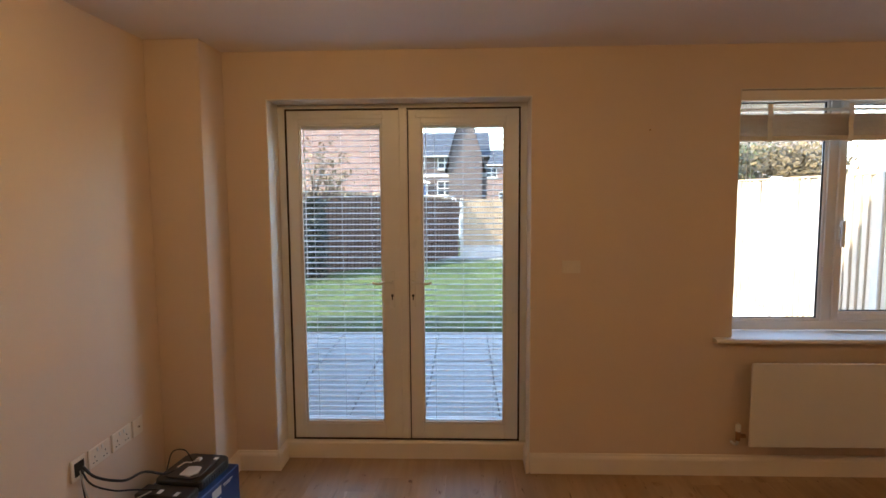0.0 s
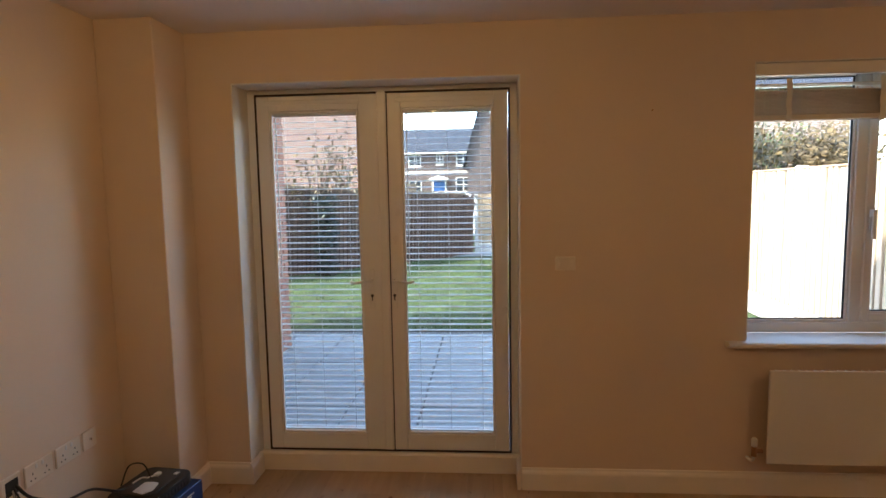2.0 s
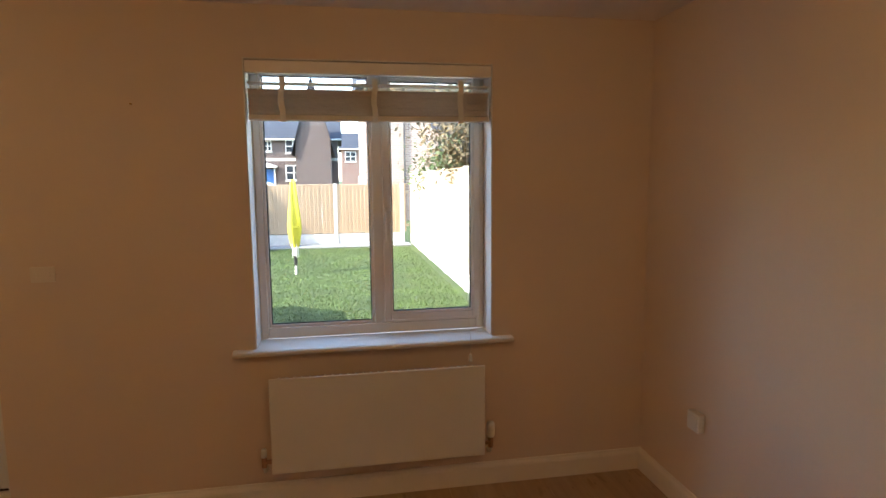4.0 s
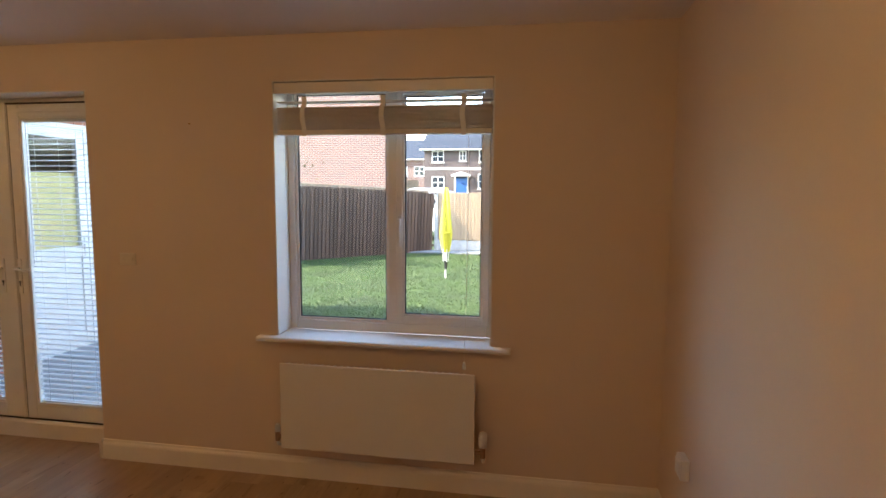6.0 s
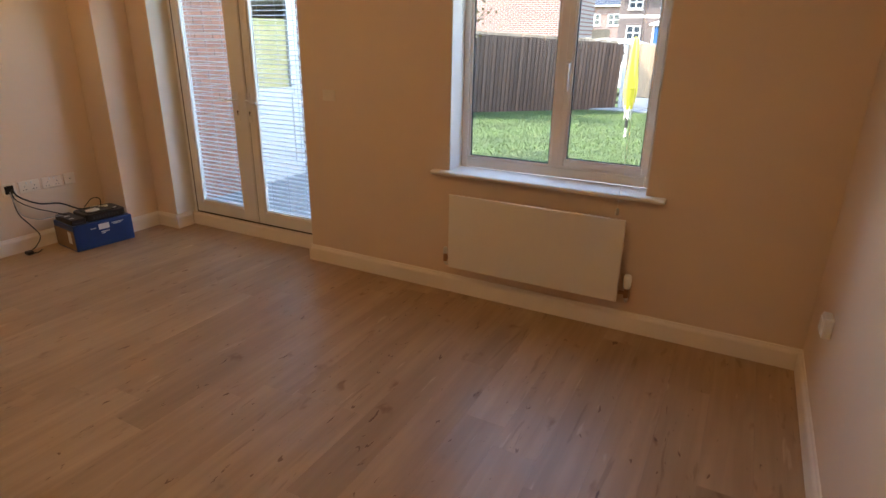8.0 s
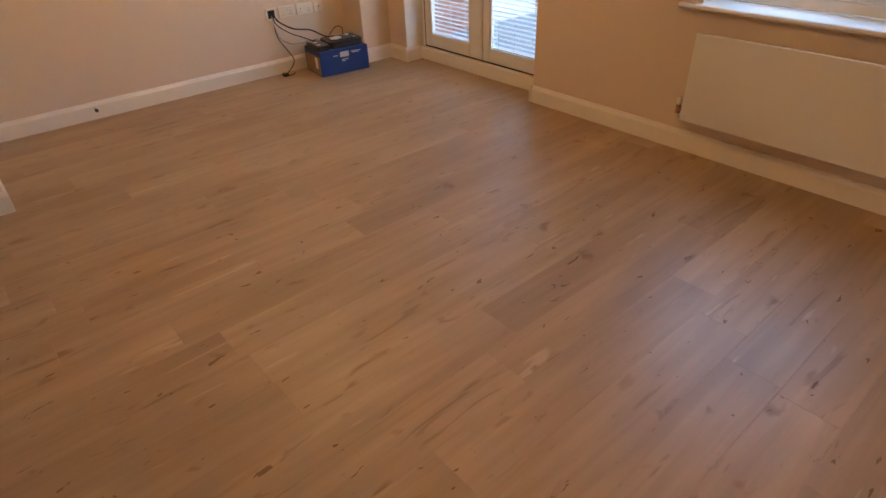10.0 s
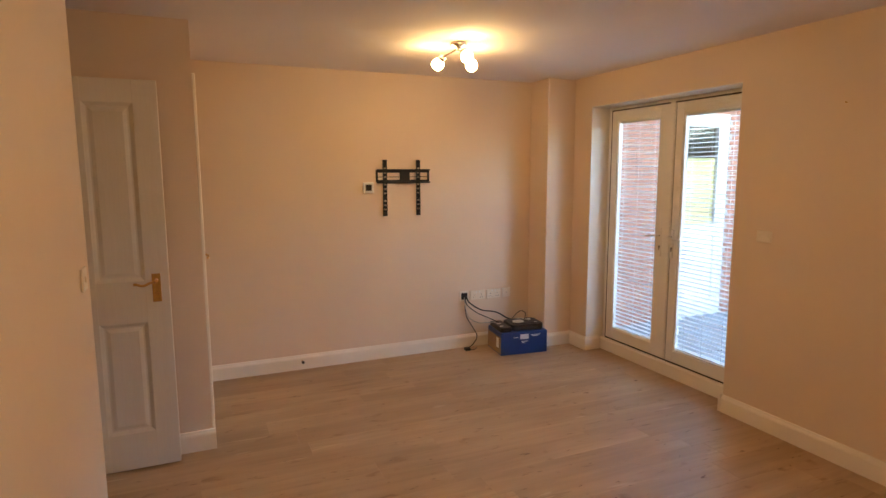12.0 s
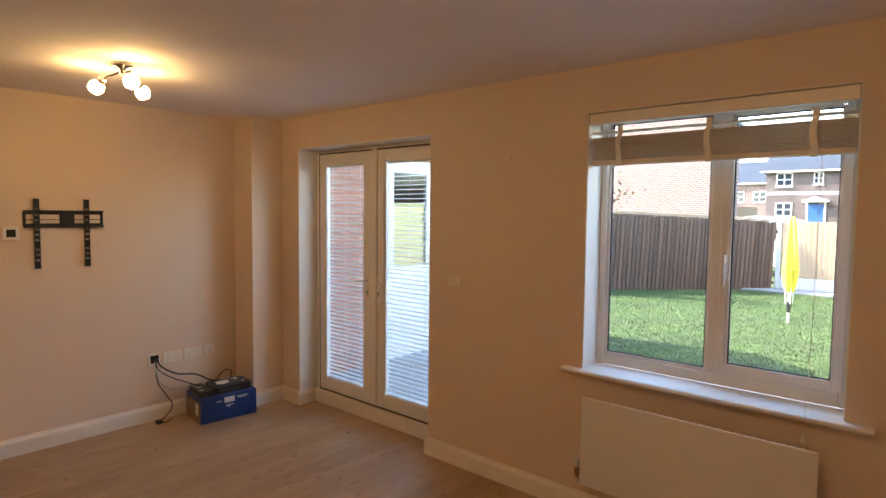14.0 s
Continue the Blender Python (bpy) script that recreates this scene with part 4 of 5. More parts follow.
# brick skin outside the room, then unseen walls and roof that shade the patio
structure("wall_outer", [((-2.39, WT + 0.001, -0.2), (DX0, WT + 0.014, 2.7)), ((DX0, WT + 0.001, DZ), (DX1, WT + 0.014, 2.7)), ((DX1, WT + 0.001, -0.2), (WX0, WT + 0.014, 2.7)),
                         ((WX0, WT + 0.001, -0.2), (WX1, WT + 0.014, WZ0 - 0.03)), ((WX0, WT + 0.001, WZ1), (WX1, WT + 0.014, 2.7)), ((WX1, WT + 0.001, -0.2), (3.4, WT + 0.014, 2.7))],
          FARBRICK, "red brick outer face of the garden wall of the house", "house wall")
structure("house_above", [((-8, 0.0, 2.71), (3.5, WT, 5.1)), ((-8, 0.0, -0.2), (-2.4, WT, 2.70)), ((-8.2, -9, -0.2), (-8, WT, 5.1)), ((3.5, -9, -0.2), (3.7, WT, 5.1)), ((-8.2, -9.2, -0.2), (3.7, -9, 5.1))], FARBRICK, "plain red brick upper walls, unseen, casting the house's shadow", "house wall")
# roof added out of view so that the house blocks the sun
bm = bmesh.new()
extrude_profile(bm, [(-0.6, 5.0), (9.6, 5.0), (4.5, 8.0)], (-8.4, 0, 0), (3.9, 0, 0))
tagged(new("roof", mesh_of(bm, "roof", TILEM)), "dark tiled pitched roof, unseen, casting the house's shadow", "roof", kind="structure")


# ---- garden ----
def lit_tri_stuff(name, verts, faces, material, parent=None, label="", category=""):
    me = bpy.data.meshes.new(name)
    me.from_pydata(verts, [], faces)
    me.materials.append(material)
    ob = new(name, me)
    ob.parent = parent
    return tagged(ob, label, category, kind="stuff")


rg = random.Random(11)
v, f = [], []
for k in range(130000):
    y = 4.2 + 8.9 * rg.random() ** 1.4
    x = -6.0 + 9.3 * rg.random()
    if x < -0.4 and y > 12.9 + (x + 0.4) * 1.03:
        continue
    a, h, w = rg.random() * 6.283, 0.016 + 0.024 * rg.random(), 0.003 + 0.003 * rg.random()
    lx, ly = math.cos(a), math.sin(a)
    n0 = len(v)
    v += [(x - ly * w, y + lx * w, GZ - 0.022), (x + ly * w, y - lx * w, GZ - 0.022), (x + lx * h * 0.7, y + ly * h * 0.7, GZ - 0.02 + h)]
    f.append((n0, n0 + 1, n0 + 2))
lit_tri_stuff("lawn_grass", v, f, BLADE, None, "short bright green lawn grass", "grass")

# slabs
bm = bmesh.new()
box(bm, (-0.295, -0.295, -0.035), (0.295, 0.295, 0), 0.006)
slab_me = mesh_of(bm, "slab", SLABM)
for i in range(15):
    for j in range(6):
        x, y = -5.2 + i * 0.6, 0.62 + j * 0.6
        if x > 3.1:
            continue
        shared("slab", slab_me, pv, pose(x + (0.3 if j % 2 else 0) * 0.0, y, GZ + 0.002 * rg.random(), rg.uniform(-0.3, 0.3), rg.uniform(-0.3, 0.3), 0))
sp = structure("path_back", [((-1.2, 12.35, GZ - 0.05), (3.3, 13.15, GZ - 0.015))], SANDJ, "narrow grey slab path along the back fence", "path")
for i in range(8):
    shared("slab", slab_me, sp, pose(-0.85 + i * 0.56, 12.75, GZ + 0.012 + 0.006 * rg.random(), 0, rg.uniform(-0.5, 0.5), rg.uniform(-2, 2)))


def fence(p, q, z1, wood, label, out, gravel=False, bw=0.105, conc_posts=True, fall=0.0):
    """A feather-edge board fence from p to q, with posts every 1.83 m; out is the side that shows the boards."""
    p, q, o = Vector((*p, 0)), Vector((*q, 0)), Vector((*out, 0))
    d = (q - p).normalized()
    L = (q - p).length
    ang = math.degrees(math.atan2(d.y, d.x))
    fe = thing("fence", (p.x, p.y, GZ), label, "fence")
    fe.matrix_basis = pose(p.x, p.y, GZ, 0, fall, ang)
    side = 1 if Vector((-d.y, d.x, 0)).dot(o) > 0 else -1
    zb = 0.30 if gravel else 0.04
    h = z1 - GZ
    bm = bmesh.new()
    extrude_profile(bm, [(-bw / 2 - 0.012, 0.006), (bw / 2 - 0.012, 0.0), (bw / 2 - 0.012, 0.010), (-bw / 2 + 0.004, 0.034), (-bw / 2 - 0.012, 0.034)], (0, 0, zb), (0, 0, h), up=(0, side, 0), out=(1, 0, 0))
    me = mesh_of(bm, "board", wood)
    n = int(L / bw)
    for k in range(n):
        shared("board", me, fe, pose((k + 0.5) * bw, 0.01 * side, rg.uniform(-0.012, 0.012), rg.uniform(-0.3, 0.3), rg.uniform(-0.25, 0.25), 0))
    bm = bmesh.new()
    box(bm, (0, -0.05, 0), (0.1, 0.05, h + 0.04), 0.008)
    pm = mesh_of(bm, "post", CONC if conc_posts else wood)
    k = 0
    while k * 1.83 <= L + 0.05:
        shared("post", pm, fe, pose(k * 1.83 - 0.05, side * 0.004 if conc_posts else -side * 0.06, 0))
        if gravel and (k + 1) * 1.83 <= L + 0.3:
            bm = bmesh.new()
            box(bm, (k * 1.83 + 0.055, -0.02, 0), (min(L, (k + 1) * 1.83 - 0.055), 0.025, 0.29), 0.006)
            ob = new("gravel_board", mesh_of(bm, "gravel_board", CONC))
            ob.parent = fe
        k += 1
    for z in (0.45, h - 0.25):
        bm = bmesh.new()
        box(bm, (0.05, -0.045 * side - 0.02, z), (L, -0.012 * side, z + 0.07), 0.004)
        ob = new("rail", mesh_of(bm, "rail", wood))
        ob.parent = fe
    bm = bmesh.new()
    box(bm, (0.02, -0.03, h), (L, 0.045, h + 0.022), 0.004)
    ob = new("capping", mesh_of(bm, "capping", wood if not gravel else PALEW))
    ob.parent = fe
    return fe


fence((-6.2, 7.25), (-0.50, 13.1), 1.80, DARKW, "dark brown stained feather-edge board fence", (0.6, -0.7), conc_posts=False, fall=2.4)
fence((-6.5, 7.55), (-0.75, 13.45), 1.88, PALEW, "pale wooden neighbouring fence behind the dark one", (0.6, -0.7), conc_posts=False, fall=2.4)
fence((-4.7, 25.0), (-3.5, 25.0), 2.0, PALEW, "pale wooden fence in front of the far houses", (0, -1))
fence((-0.45, 13.2), (3.4, 13.2), 1.47, PALEW, "pale wooden board fence with concrete posts and base", (0, -1), gravel=True)
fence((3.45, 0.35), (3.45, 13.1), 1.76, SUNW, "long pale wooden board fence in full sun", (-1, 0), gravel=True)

# folded rotary washing line under a yellow cover
um = thing("garden_parasol", (0.66, 8.25, GZ), "folded yellow fabric parasol on a pale pole in the lawn", "parasol")
bm = bmesh.new()
rod(bm, (0.66, 8.25, GZ - 0.02), (0.66, 8.25, 1.62), 0.02)
part("pole", bm, WHITEP, um)
bm = bmesh.new()
rod(bm, (0.66, 8.25, GZ + 0.16), (0.66, 8.25, GZ + 0.34), 0.032)
part("collar", bm, BLACKP, um)
bm = bmesh.new()
prof = [(0.03, 1.62), (0.045, 1.56), (0.065, 1.40), (0.085, 1.15), (0.105, 0.90), (0.11, 0.72), (0.10, 0.62), (0.085, 0.50), (0.06, 0.36)]
rings = []
for r, z in prof:
    rings.append([bm.verts.new((0.66 + r * (1 + 0.28 * math.cos(a * 4 + z * 2)) * math.cos(a), 8.25 + r * (1 + 0.28 * math.cos(a * 4 + z * 2)) * math.sin(a), z)) for a in [2 * math.pi * k / 32 for k in range(32)]])
for a, b in zip(rings, rings[1:]):
    for k in range(32):
        bm.faces.new((a[k], a[(k + 1) % 32], b[(k + 1) % 32], b[k]))
bm.faces.new(rings[0])
part("canopy", bm, YELLOW, um, "folded yellow fabric canopy", smooth=True)
bm = bmesh.new()
lathe(bm, [(0.115, -0.012), (0.12, 0), (0.115, 0.012)], (0.66, 8.25, 0.74), 24)
part("tie_strap", bm, YELLOW, um)
for a in range(4):
    c, s = math.cos(a * 1.571 + 0.5), math.sin(a * 1.571 + 0.5)
    bm = bmesh.new()
    rod(bm, (0.66 + 0.06 * c, 8.25 + 0.06 * s, 0.42), (0.66 + 0.055 * c, 8.25 + 0.055 * s, 0.16), 0.008, n=6)
    part("rib_end", bm, WHITEP, um)


# ---- brick outbuilding with a white half-glazed door ----
GX, GY0, GY1, GH = -2.4, 0.3, 3.35, 2.62
ODY0, ODY1, ODZ = 1.85, 2.74, 2.20
ob_ = thing("outbuilding", (GX - 1.5, 1.8, GZ), "red brick outbuilding with a white half-glazed door", "outbuilding")
bm = bmesh.new()
for a, b in [((GX - 0.1, GY0 + 0.002, GZ - 0.05), (GX - 0.006, ODY0, GH)), ((GX - 0.1, ODY1, GZ - 0.05), (GX - 0.006, GY1 - 0.006, GH)), ((GX - 0.1, ODY0, ODZ + 0.06), (GX - 0.006, ODY1, GH)),
             ((GX - 3.4, GY1 - 0.1, GZ - 0.05), (GX - 0.1, GY1 - 0.006, GH)), ((GX - 3.4, GY0 + 0.002, GZ - 0.05), (GX - 3.3, GY1 - 0.1, GH))]:
    box(bm, a, b)
bw = part("wall", bm, MORTAR, ob_, "mortar-jointed red brick wall")
bm = bmesh.new()
extrude_profile(bm, [(-0.25, 0), (3.7, 0), (3.7, 0.08), (1.75, 1.1), (-0.25, 0.08)], (GX, GY0 + 0.01, GH), (GX, GY1 + 0.15, GH), out=(-1, 0, 0))
part("roof", bm, TILEM, ob_, "dark tiled low roof")
bxp("gutter", (GX + 0.25, GY0 + 0.02, GH - 0.02), (GX + 0.33, GY1 + 0.15, GH + 0.05), BLACKP, ob_, 0.02, "black plastic gutter")
dn = bmesh.new()
for a, b in [((ODY0, GZ - 0.01), (ODY0 + 0.055, ODZ + 0.055)), ((ODY1 - 0.055, GZ - 0.01), (ODY1, ODZ + 0.055)), ((ODY0 + 0.055, ODZ), (ODY1 - 0.055, ODZ + 0.055)), ((ODY0 + 0.055, GZ - 0.01), (ODY1 - 0.055, GZ + 0.04))]:
    box(dn, (GX - 0.09, a[0], a[1]), (GX - 0.012, b[0], b[1]), 0.004)
od = part("door_frame", dn, UPVC, ob_)
bm = bmesh.new()
y0, y1 = ODY0 + 0.057, ODY1 - 0.057
for a, b in [((y0, GZ + 0.042), (y0 + 0.1, ODZ - 0.002)), ((y1 - 0.1, GZ + 0.042), (y1, ODZ - 0.002)), ((y0 + 0.1, ODZ - 0.10), (y1 - 0.1, ODZ - 0.002)), ((y0 + 0.1, 0.84), (y1 - 0.1, 0.96)), ((y0 + 0.1, GZ + 0.042), (y1 - 0.1, GZ + 0.17))]:
    box(bm, (GX - 0.075, a[0], a[1]), (GX - 0.015, b[0], b[1]), 0.004)
box(bm, (GX - 0.055, y0 + 0.1, GZ + 0.17), (GX - 0.03, y1 - 0.1, 0.84))
odl = part("door", bm, UPVC, ob_, "white plastic half-glazed door")
g = bxp("pane", (GX - 0.05, y0 + 0.1, 0.96), (GX - 0.045, y1 - 0.1, ODZ - 0.10), GLASS, odl)
g.visible_shadow = False
# added sheet behind the pane imitates the sunny fence's reflection
bxp("door_reflection", (GX - 0.062, y0 + 0.09, 0.94), (GX - 0.058, y1 - 0.09, 1.74), OCHRE, odl, 0, "pale yellow sheet standing for the fence's reflection in the door glass")
bm = bmesh.new()
box(bm, (GX - 0.015, y1 - 0.07, 0.85), (GX - 0.006, y1 - 0.035, 1.05), 0.003)
tube(bm, [(GX - 0.01, y1 - 0.05, 0.98), (GX + 0.035, y1 - 0.05, 0.98), (GX + 0.04, y1 - 0.16, 0.985)], 0.008)
part("door_handle", bm, WHITEP, odl)
# bricks
bm = bmesh.new()
box(bm, (-0.05, -0.1075, -0.0325), (0.0, 0.1075, 0.0325), 0.003)
brick_me = mesh_of(bm, "brick", BRICKM)
bm = bmesh.new()
box(bm, (-0.05, -0.05, -0.0325), (0.0, 0.05, 0.0325), 0.003)
half_me = mesh_of(bm, "brick", BRICKM)
joined = bmesh.new()
for j in range(37):
    z = GZ + 0.0375 + j * 0.075
    y = GY0 + 0.11 - (0.1125 if j % 2 else 0)
    while y < GY1 + 0.06:
        a, b = max(y - 0.1075, GY0 + 0.002), min(y + 0.1075, GY1)
        for c, d in ((ODY0, ODY1),):
            if z < ODZ + 0.06:
                if a < c < b:
                    b = c - 0.003
                elif a < d < b:
                    a = d + 0.003
                elif c <= a and b <= d:
                    b = a
        if b - a > 0.03:
            full = abs(b - a - 0.215) < 0.001
            m = pose(GX + 0.002 * rg.random(), (a + b) / 2, z, 0, rg.uniform(-0.4, 0.4), rg.uniform(-0.4, 0.4))
            if z < 1.95 and full:
                shared("brick", brick_me, bw, Matrix.Translation(-ob_.location) @ m)
            else:
                t0 = len(joined.verts)
                box(joined, (GX - 0.05, a, z - 0.0325), (GX + 0.002 * rg.random(), b, z + 0.0325))
        y += 0.225
jb = part("cut_bricks", joined, BRICKM, bw)
jb["kind"] = "stuff"
joined = bmesh.new()
for j in range(37):
    z = GZ + 0.0375 + j * 0.075
    x = GX - 0.11 - (0.1125 if j % 2 else 0)
    while x > GX - 1.6:
        box(joined, (x - 0.1075, GY1 - 0.02, z - 0.0325), (min(x + 0.1075, GX - 0.051), GY1 + 0.002, z + 0.0325))
        x -= 0.225
jb = part("end_bricks", joined, BRICKM, bw)
jb["kind"] = "stuff"


# ---- planting ----
def shrub(name, at, h, spread, leaf, label, n=1600, bare=0.0, seed=1, size=0.05, stem=0.05):
    """Trunk and forked limbs, with leaves in clumps round the limb ends."""
    r = random.Random(seed)
    t = thing(name, at, label, "tree" if name == "tree" else "shrub")
    base = Vector(at)
    bm = bmesh.new()
    tips = []

    def grow(p, d, l, rad, level):
        q = p + d * l
        rod(bm, p, q, rad, rad * 0.65, 6)
        if level == 0:
            tips.append((q, l))
            return
        for _ in range(3):
            e = (d + Vector((r.uniform(-1, 1), r.uniform(-1, 1), r.uniform(-0.35, 0.8))) * spread).normalized()
            grow(p + d * l * r.uniform(0.6, 1), e, l * r.uniform(0.6, 0.85), rad * 0.6, level - 1)
    grow(base, Vector((r.uniform(-0.1, 0.1), r.uniform(-0.1, 0.1), 1)).normalized(), h * 0.36, stem, 3)
    part("trunk", bm, BARK, t)
    v, f = [], []
    for k in range(n):
        q, l = r.choice(tips)
        c = q + Vector((r.gauss(0, 1), r.gauss(0, 1), r.gauss(0, 0.8))) * l * 0.55 - base
        u = Vector((r.uniform(-1, 1), r.uniform(-1, 1), r.uniform(-1, 1))).normalized()
        w = u.orthogonal().normalized()
        s = size * r.uniform(0.6, 1.4)
        n0 = len(v)
        v += [tuple(c - u * s), tuple(c + w * s * 0.45), tuple(c + u * s), tuple(c - w * s * 0.45)]
        f.append((n0, n0 + 1, n0 + 2, n0 + 3))
    me = bpy.data.meshes.new("crown")
    me.from_pydata(v, [], f)
    me.materials.append(leaf)
    o = new("crown", me)
    o.parent = t
    o["kind"] = "stuff"
    return t


shrub("tree", (5.1, 12.2, GZ - 0.3), 3.8, 0.6, LEAF, "leafy green shrub rising above the sunny fence", 11000, seed=3, size=0.065)
shrub("tree", (5.0, 7.6, GZ - 0.3), 4.0, 0.7, LEAFR, "reddish green shrub rising above the sunny fence", 8000, seed=7, size=0.055)
shrub("tree", (4.9, 9.6, GZ - 0.3), 3.6, 0.7, LEAF, "leafy green shrub rising above the sunny fence", 7000, seed=9, size=0.055)
tw = shrub("tree", (-3.6, 9.1, GZ - 0.02), 2.9, 0.5, LEAFR, "small twiggy tree with a dark ivy-clad trunk by the fence", 420, seed=5, size=0.05, stem=0.06)
v, f = [], []
for k in range(2600):
    a, z, rr = rg.random() * 6.283, rg.random() * 1.7, 0.25 * math.sqrt(rg.random()) * (0.85 + 0.25 * math.sin(k * 0.37))
    c = Vector((rr * math.cos(a), rr * math.sin(a), z))
    u = Vector((rg.uniform(-1, 1), rg.uniform(-1, 1), rg.uniform(-1, 1))).normalized()
    w = u.orthogonal().normalized()
    s = rg.uniform(0.03, 0.06)
    n0 = len(v)
    v += [tuple(c - u * s), tuple(c + w * s * 0.6), tuple(c + u * s), tuple(c - w * s * 0.6)]
    f.append((n0, n0 + 1, n0 + 2, n0 + 3))
lit_tri_stuff("ivy", v, f, IVY, tw)


# ---- houses beyond the garden ----
def house(name, x0, x1, y, depth, eave, ridge, label, gable_front, wins, door=None, brick=FARBRICK, band=None):
    """A two-storey brick house whose front stands at y; wins are (x, z, w, h) on that front."""
    hs = thing(name, ((x0 + x1) / 2, y, GZ), label, "house")
    bm = bmesh.new()
    if gable_front:
        extrude_profile(bm, [(x0, GZ - 0.3), (x1, GZ - 0.3), (x1, eave), ((x0 + x1) / 2, ridge), (x0, eave)], (0, y, 0), (0, y + depth, 0), out=(1, 0, 0))
    else:
        box(bm, (x0, y, GZ - 0.3), (x1, y + depth, eave))
    part("wall", bm, brick, hs, "red brick wall")
    bm = bmesh.new()
    if gable_front:
        xm = (x0 + x1) / 2
        for s, xe in ((-1, x0), (1, x1)):
            sl = (ridge - eave) / (xm - x0)
            extrude_profile(bm, [(xm, ridge + 0.02), (xe + s * 0.3, eave - 0.3 * sl + 0.02), (xe + s * 0.3, eave - 0.3 * sl + 0.16), (xm, ridge + 0.2)], (0, y - 0.25, 0), (0, y + depth, 0), out=(1, 0, 0))
    else:
        extrude_profile(bm, [(-0.35, eave - 0.05), (depth + 0.35, eave - 0.05), (depth + 0.35, eave + 0.05), (depth / 2, ridge), (-0.35, eave + 0.05)], (x0 - 0.3, y, 0), (x1 + 0.3, y, 0), out=(0, 1, 0))
    roof = part("roof", bm, TILEM, hs, "dark grey tiled roof")
    if not gable_front:
        bxp("gutter", (x0 - 0.3, y - 0.45, eave - 0.08), (x1 + 0.3, y - 0.36, eave + 0.03), UPVC, hs, 0.01)
    for x, z, w, h in wins:
        bm = bmesh.new()
        for a, b in [((x - w / 2, z), (x - w / 2 + 0.07, z + h)), ((x + w / 2 - 0.07, z), (x + w / 2, z + h)), ((x - w / 2, z), (x + w / 2, z + 0.08)), ((x - w / 2, z + h - 0.07), (x + w / 2, z + h)),
                     ((x - 0.04, z), (x + 0.04, z + h)), ((x - w / 2, z + h * 0.5 - 0.03), (x + w / 2, z + h * 0.5 + 0.03))]:
            box(bm, (a[0], y - 0.04, a[1]), (b[0], y + 0.03, b[1]))
        wo = part("window", bm, UPVC, hs, "white framed window")
        bxp("pane", (x - w / 2 + 0.02, y - 0.012, z + 0.02), (x + w / 2 - 0.02, y - 0.004, z + h - 0.02), DARKGLASS, wo)
        bxp("sill", (x - w / 2 - 0.06, y - 0.09, z - 0.08), (x + w / 2 + 0.06, y - 0.002, z - 0.005), CONC, wo)
    if door:
        x, z = door
        bxp("door", (x - 0.45, y - 0.05, z), (x + 0.45, y - 0.004, z + 2.0), BLUEDOOR, hs, 0.01, "blue painted front door")
        bm = bmesh.new()
        box(bm, (x - 0.56, y - 0.07, z), (x - 0.45, y - 0.003, z + 2.1))
        box(bm, (x + 0.45, y - 0.07, z), (x + 0.56, y - 0.003, z + 2.1))
        part("door_surround", bm, UPVC, hs)
        bm = bmesh.new()
        extrude_profile(bm, [(-0.75, 0), (0.75, 0), (0.75, 0.1), (0, 0.35), (-0.75, 0.1)], (x, y - 0.5, z + 2.12), (x, y - 0.003, z + 2.12), out=(1, 0, 0))
        part("porch_hood", bm, UPVC, hs)
    if band:
        bxp("brick_band", (x0, y - 0.03, band), (x1, y - 0.002, band + 0.2), CONC, hs)
    return hs


house("house", -13.0, -3.79, 20, 2.8, 5.2, 8.4, "large red brick house with a plain gable wall", True, [])
house("house", -6.78, 1.4, 42, 8, 4.65, 6.9, "red brick terraced house with white windows and a blue door", False,
      [(-5.69, 3.64, 0.98, 0.90), (-3.72, 3.75, 0.56, 0.80), (-1.9, 3.64, 1.1, 1.0), (-5.67, 1.60, 1.0, 0.95), (-1.9, 1.6, 1.2, 1.15)], door=(-3.80, 0.45), brick=DIMBRICK, band=3.06)
house("house", -1.5, 0.92, 39, 3, 4.4, 8.6, "narrow brick gable of a neighbouring house", True, [], brick=DIMBRICK)
# sunlight on this wall is in its paler brick colour
house("house", 2.6, 15.0, 22, 8, 5.6, 9.0, "brick house with a plain sunlit rear wall and a drainpipe", False, [], brick=SUNBRICK)
house("house", 1.7, 8.5, 62, 8, 5.0, 7.0, "distant brick house with a dark roof", False, [(2.7, 3.6, 1.2, 1.1), (6.5, 3.4, 1.0, 1.0), (4.0, 1.0, 1.0, 1.0)])
house("house", -17.5, -10.6, 62, 8, 4.9, 7.4, "distant pale house with a dark roof", False, [(-13.5, 3.0, 1.2, 1.1), (-11.5, 3.0, 1.2, 1.1)])
sd = thing("satellite_dish", (5.69, 21.9, 3.9), "grey satellite dish on the brick wall", "satellite dish")
bm = bmesh.new()
lathe(bm, [(0.36, 0.0), (0.36, 0.012), (0.25, -0.03), (0.1, -0.055), (0.02, -0.06)], (0, 0, 0), 24)
bm.transform(Matrix.Translation((5.69, 21.6, 3.95)) @ pose(0, 0, 0, 75, 0, -25))
part("dish", bm, GREY, sd, smooth=True)
bm = bmesh.new()
rod(bm, (5.69, 22.0, 3.75), (5.69, 21.65, 3.9), 0.03)
rod(bm, (5.69, 21.6, 3.7), (5.6, 21.2, 3.9), 0.015)
part("bracket_arm", bm, GREY, sd)
bm = bmesh.new()
rod(bm, (4.26, 21.92, GZ), (4.26, 21.92, 5.5), 0.045)
tagged(new("drainpipe", mesh_of(bm, "drainpipe", GREY)), "grey drainpipe on the brick wall", "drainpipe")



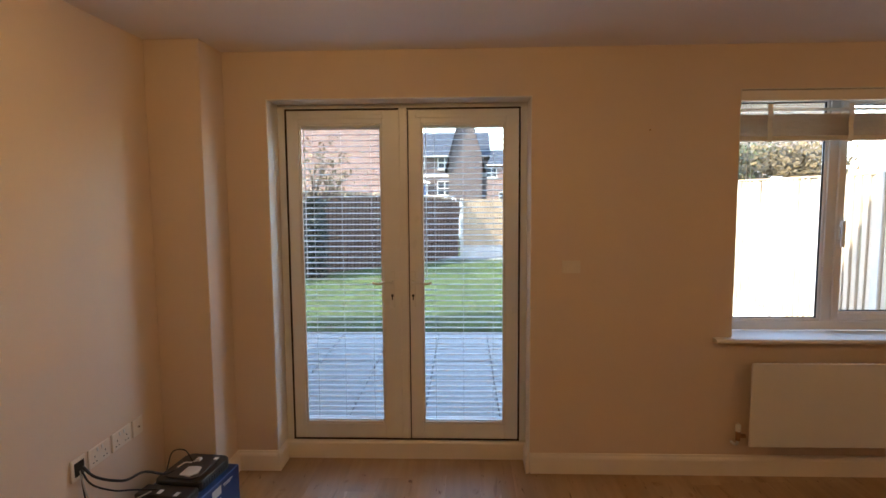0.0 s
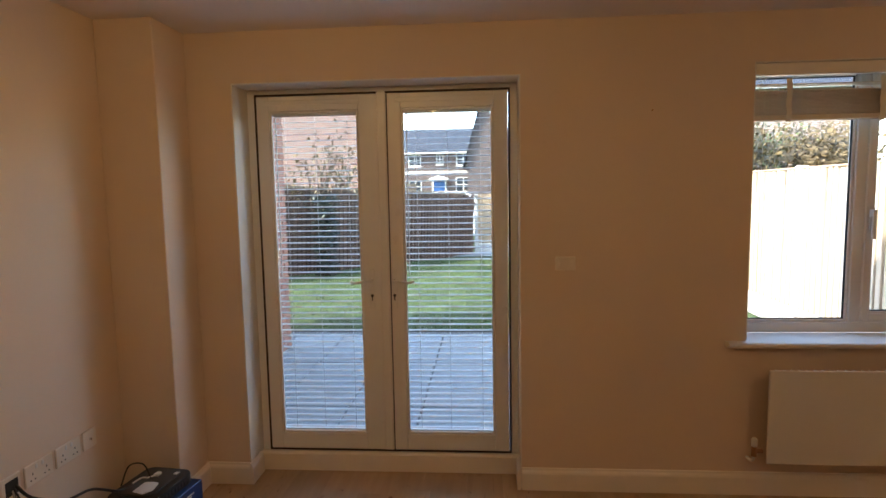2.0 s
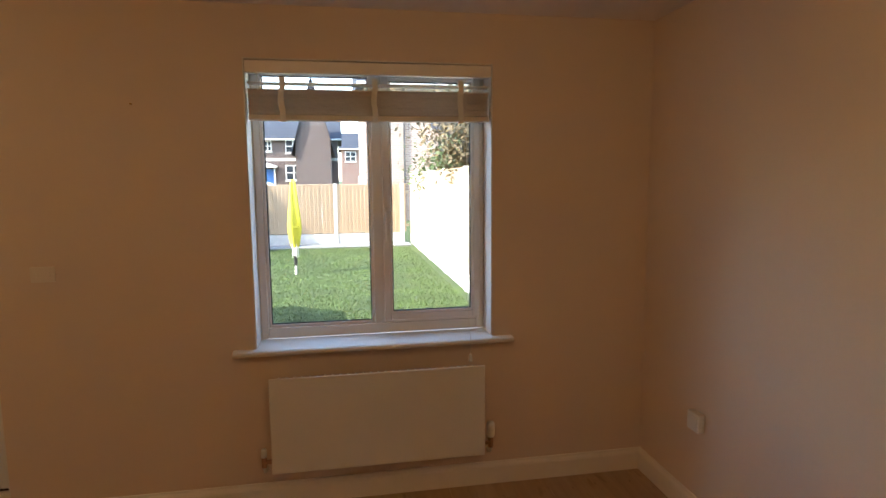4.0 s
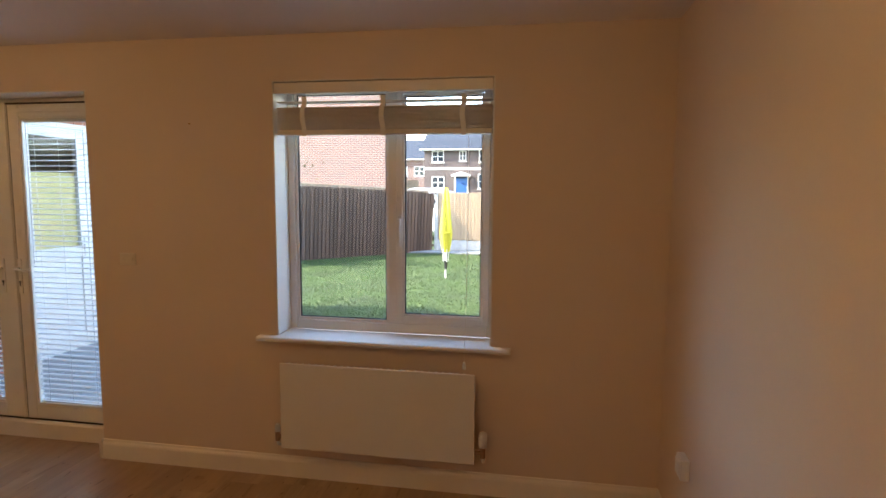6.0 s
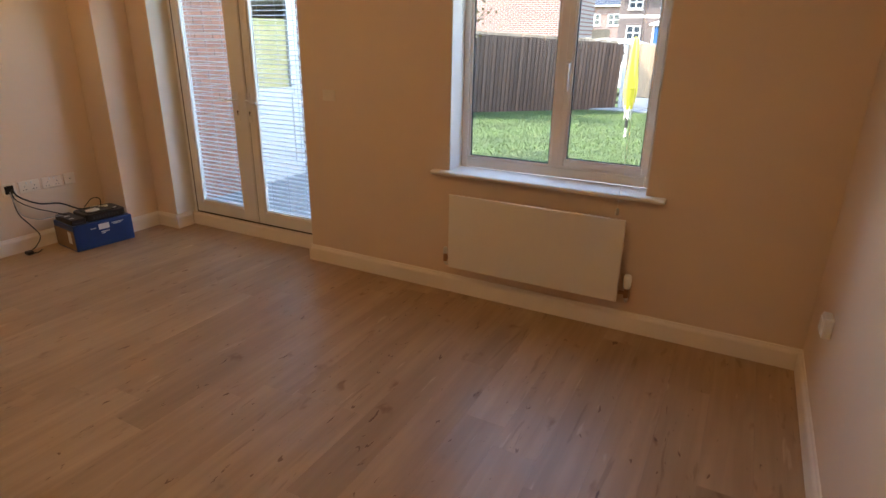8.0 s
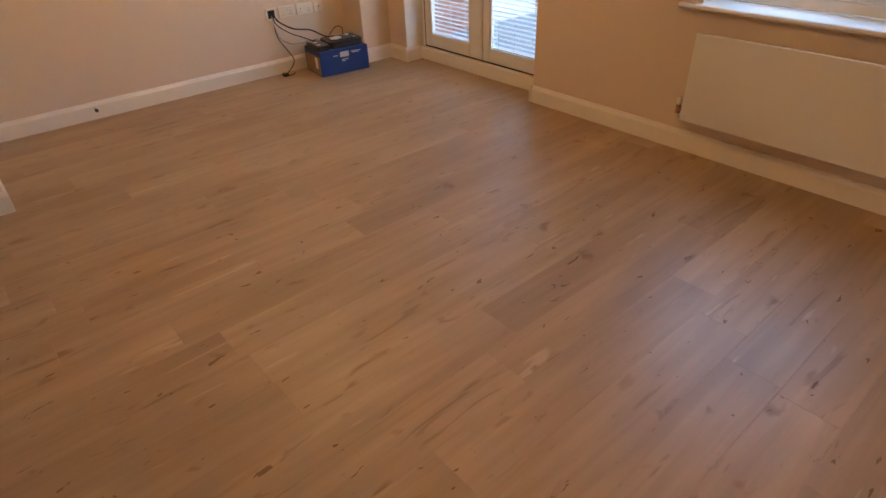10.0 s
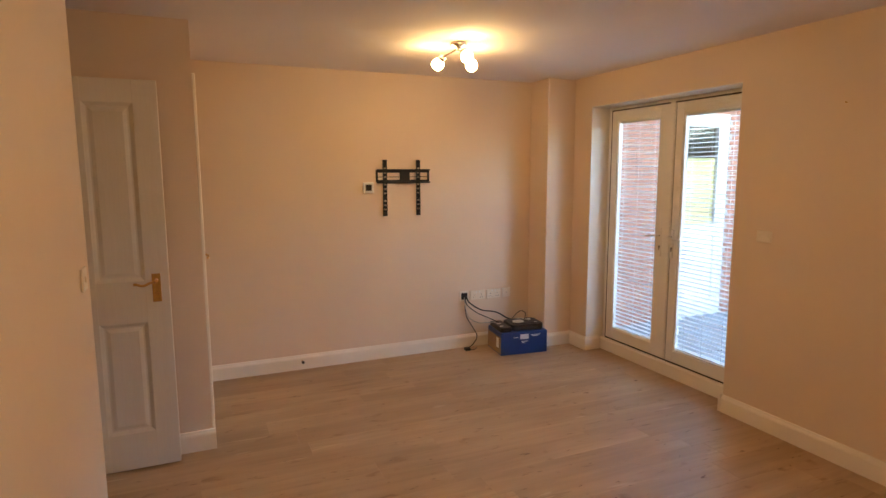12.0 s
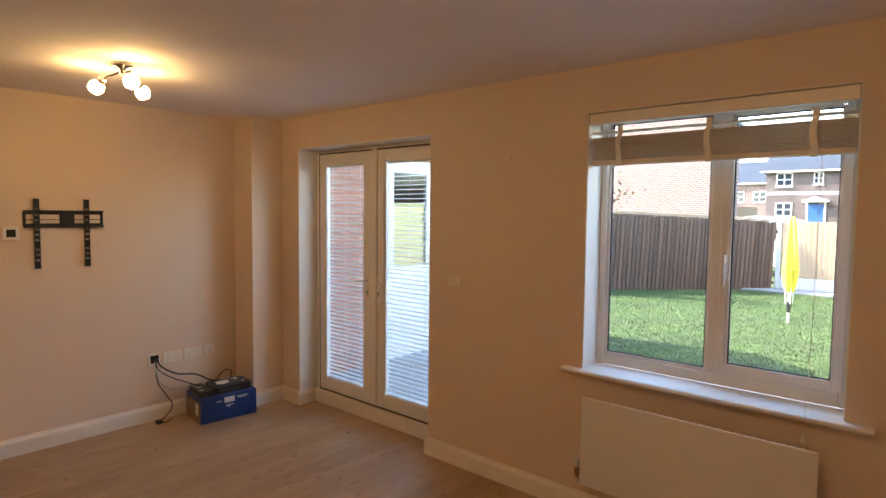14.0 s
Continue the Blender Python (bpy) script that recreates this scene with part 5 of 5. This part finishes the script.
# ---- parked car beyond the back fence ----
def parked_car(at, label):
    """A small hatchback seen side on: body, glasshouse, windows and wheels."""
    c = thing("car", at, label, "car")
    x, y, z = at
    bm = bmesh.new()
    extrude_profile(bm, [(-2.0, 0.28), (2.0, 0.28), (2.02, 0.62), (1.9, 0.88), (0.95, 1.0), (-1.85, 1.02), (-2.02, 0.8)], (x, y, z), (x, y + 1.7, z), out=(1, 0, 0))
    bmesh.ops.bevel(bm, geom=bm.edges[:], offset=0.05, segments=2, affect="EDGES")
    part("body", bm, CARW, c, smooth=False)
    bm = bmesh.new()
    prof = [(-1.75, 1.0), (0.95, 0.98), (0.3, 1.62), (-0.2, 1.76), (-1.0, 1.77), (-1.5, 1.64)]
    extrude_profile(bm, prof, (x, y + 0.12, z), (x, y + 1.58, z), out=(1, 0, 0))
    bmesh.ops.bevel(bm, geom=bm.edges[:], offset=0.07, segments=3, affect="EDGES")
    part("roof", bm, CARW, c)
    for w0, w1, w2, w3 in ((-1.45, -0.55, -0.55, -1.3), (-0.48, 0.62, 0.25, -0.48)):
        bm = bmesh.new()
        extrude_profile(bm, [(w0, 1.06), (w1, 1.06), (w2, 1.55), (w3, 1.55)], (x, y + 0.112, z), (x, y + 0.125, z), out=(1, 0, 0))
        part("side_window", bm, DARKGLASS, c)
    for wx in (-1.25, 1.25):
        for wy in (0.02, 1.5):
            bm = bmesh.new()
            rod(bm, (x + wx, y + wy, z + 0.31), (x + wx, y + wy + 0.18, z + 0.31), 0.31, n=24)
            wh = part("wheel", bm, BLACKP, c)
            bm = bmesh.new()
            rod(bm, (x + wx, y + wy - 0.012, z + 0.31), (x + wx, y + wy, z + 0.31), 0.2, n=20)
            part("hub_cap", bm, GREY, wh)
    return c


parked_car((-0.9, 16.3, GZ), "white parked hatchback behind the back fence")

# floor boards
fl = structure("floor", [((XL - 0.1, YR, -0.12), (XR + 0.1, 0.27, -0.006))], SEAM, "dark underlay below the laminate boards", "floor")
fl["label"] = "pale knotty oak laminate floor boards"
PW, PL = 0.19, 1.285
rnd = random.Random(4)
meshes = {}


def board(w, l):
    key = (round(w, 3), round(l, 3))
    if key not in meshes:
        bm = bmesh.new()
        box(bm, (-w / 2 + 0.0002, -l / 2 + 0.0002, -0.006), (w / 2 - 0.0002, l / 2 - 0.0002, 0), 0.0004)
        meshes[key] = mesh_of(bm, "plank", OAK)
    return meshes[key]


x = 0.85 - 16 * PW
while x < XR:
    a, b = max(x, XL), min(x + PW, XR)
    y = YR - rnd.random() * PL
    while b - a > 0.01 and y < 0.18:
        c, d = max(y, YR), min(y + PL, 0.18)
        if d - c > 0.02:
            shared("plank", board(b - a, d - c), fl, Matrix.Translation(((a + b) / 2, (c + d) / 2, 0)))
        y += PL
    x += PW
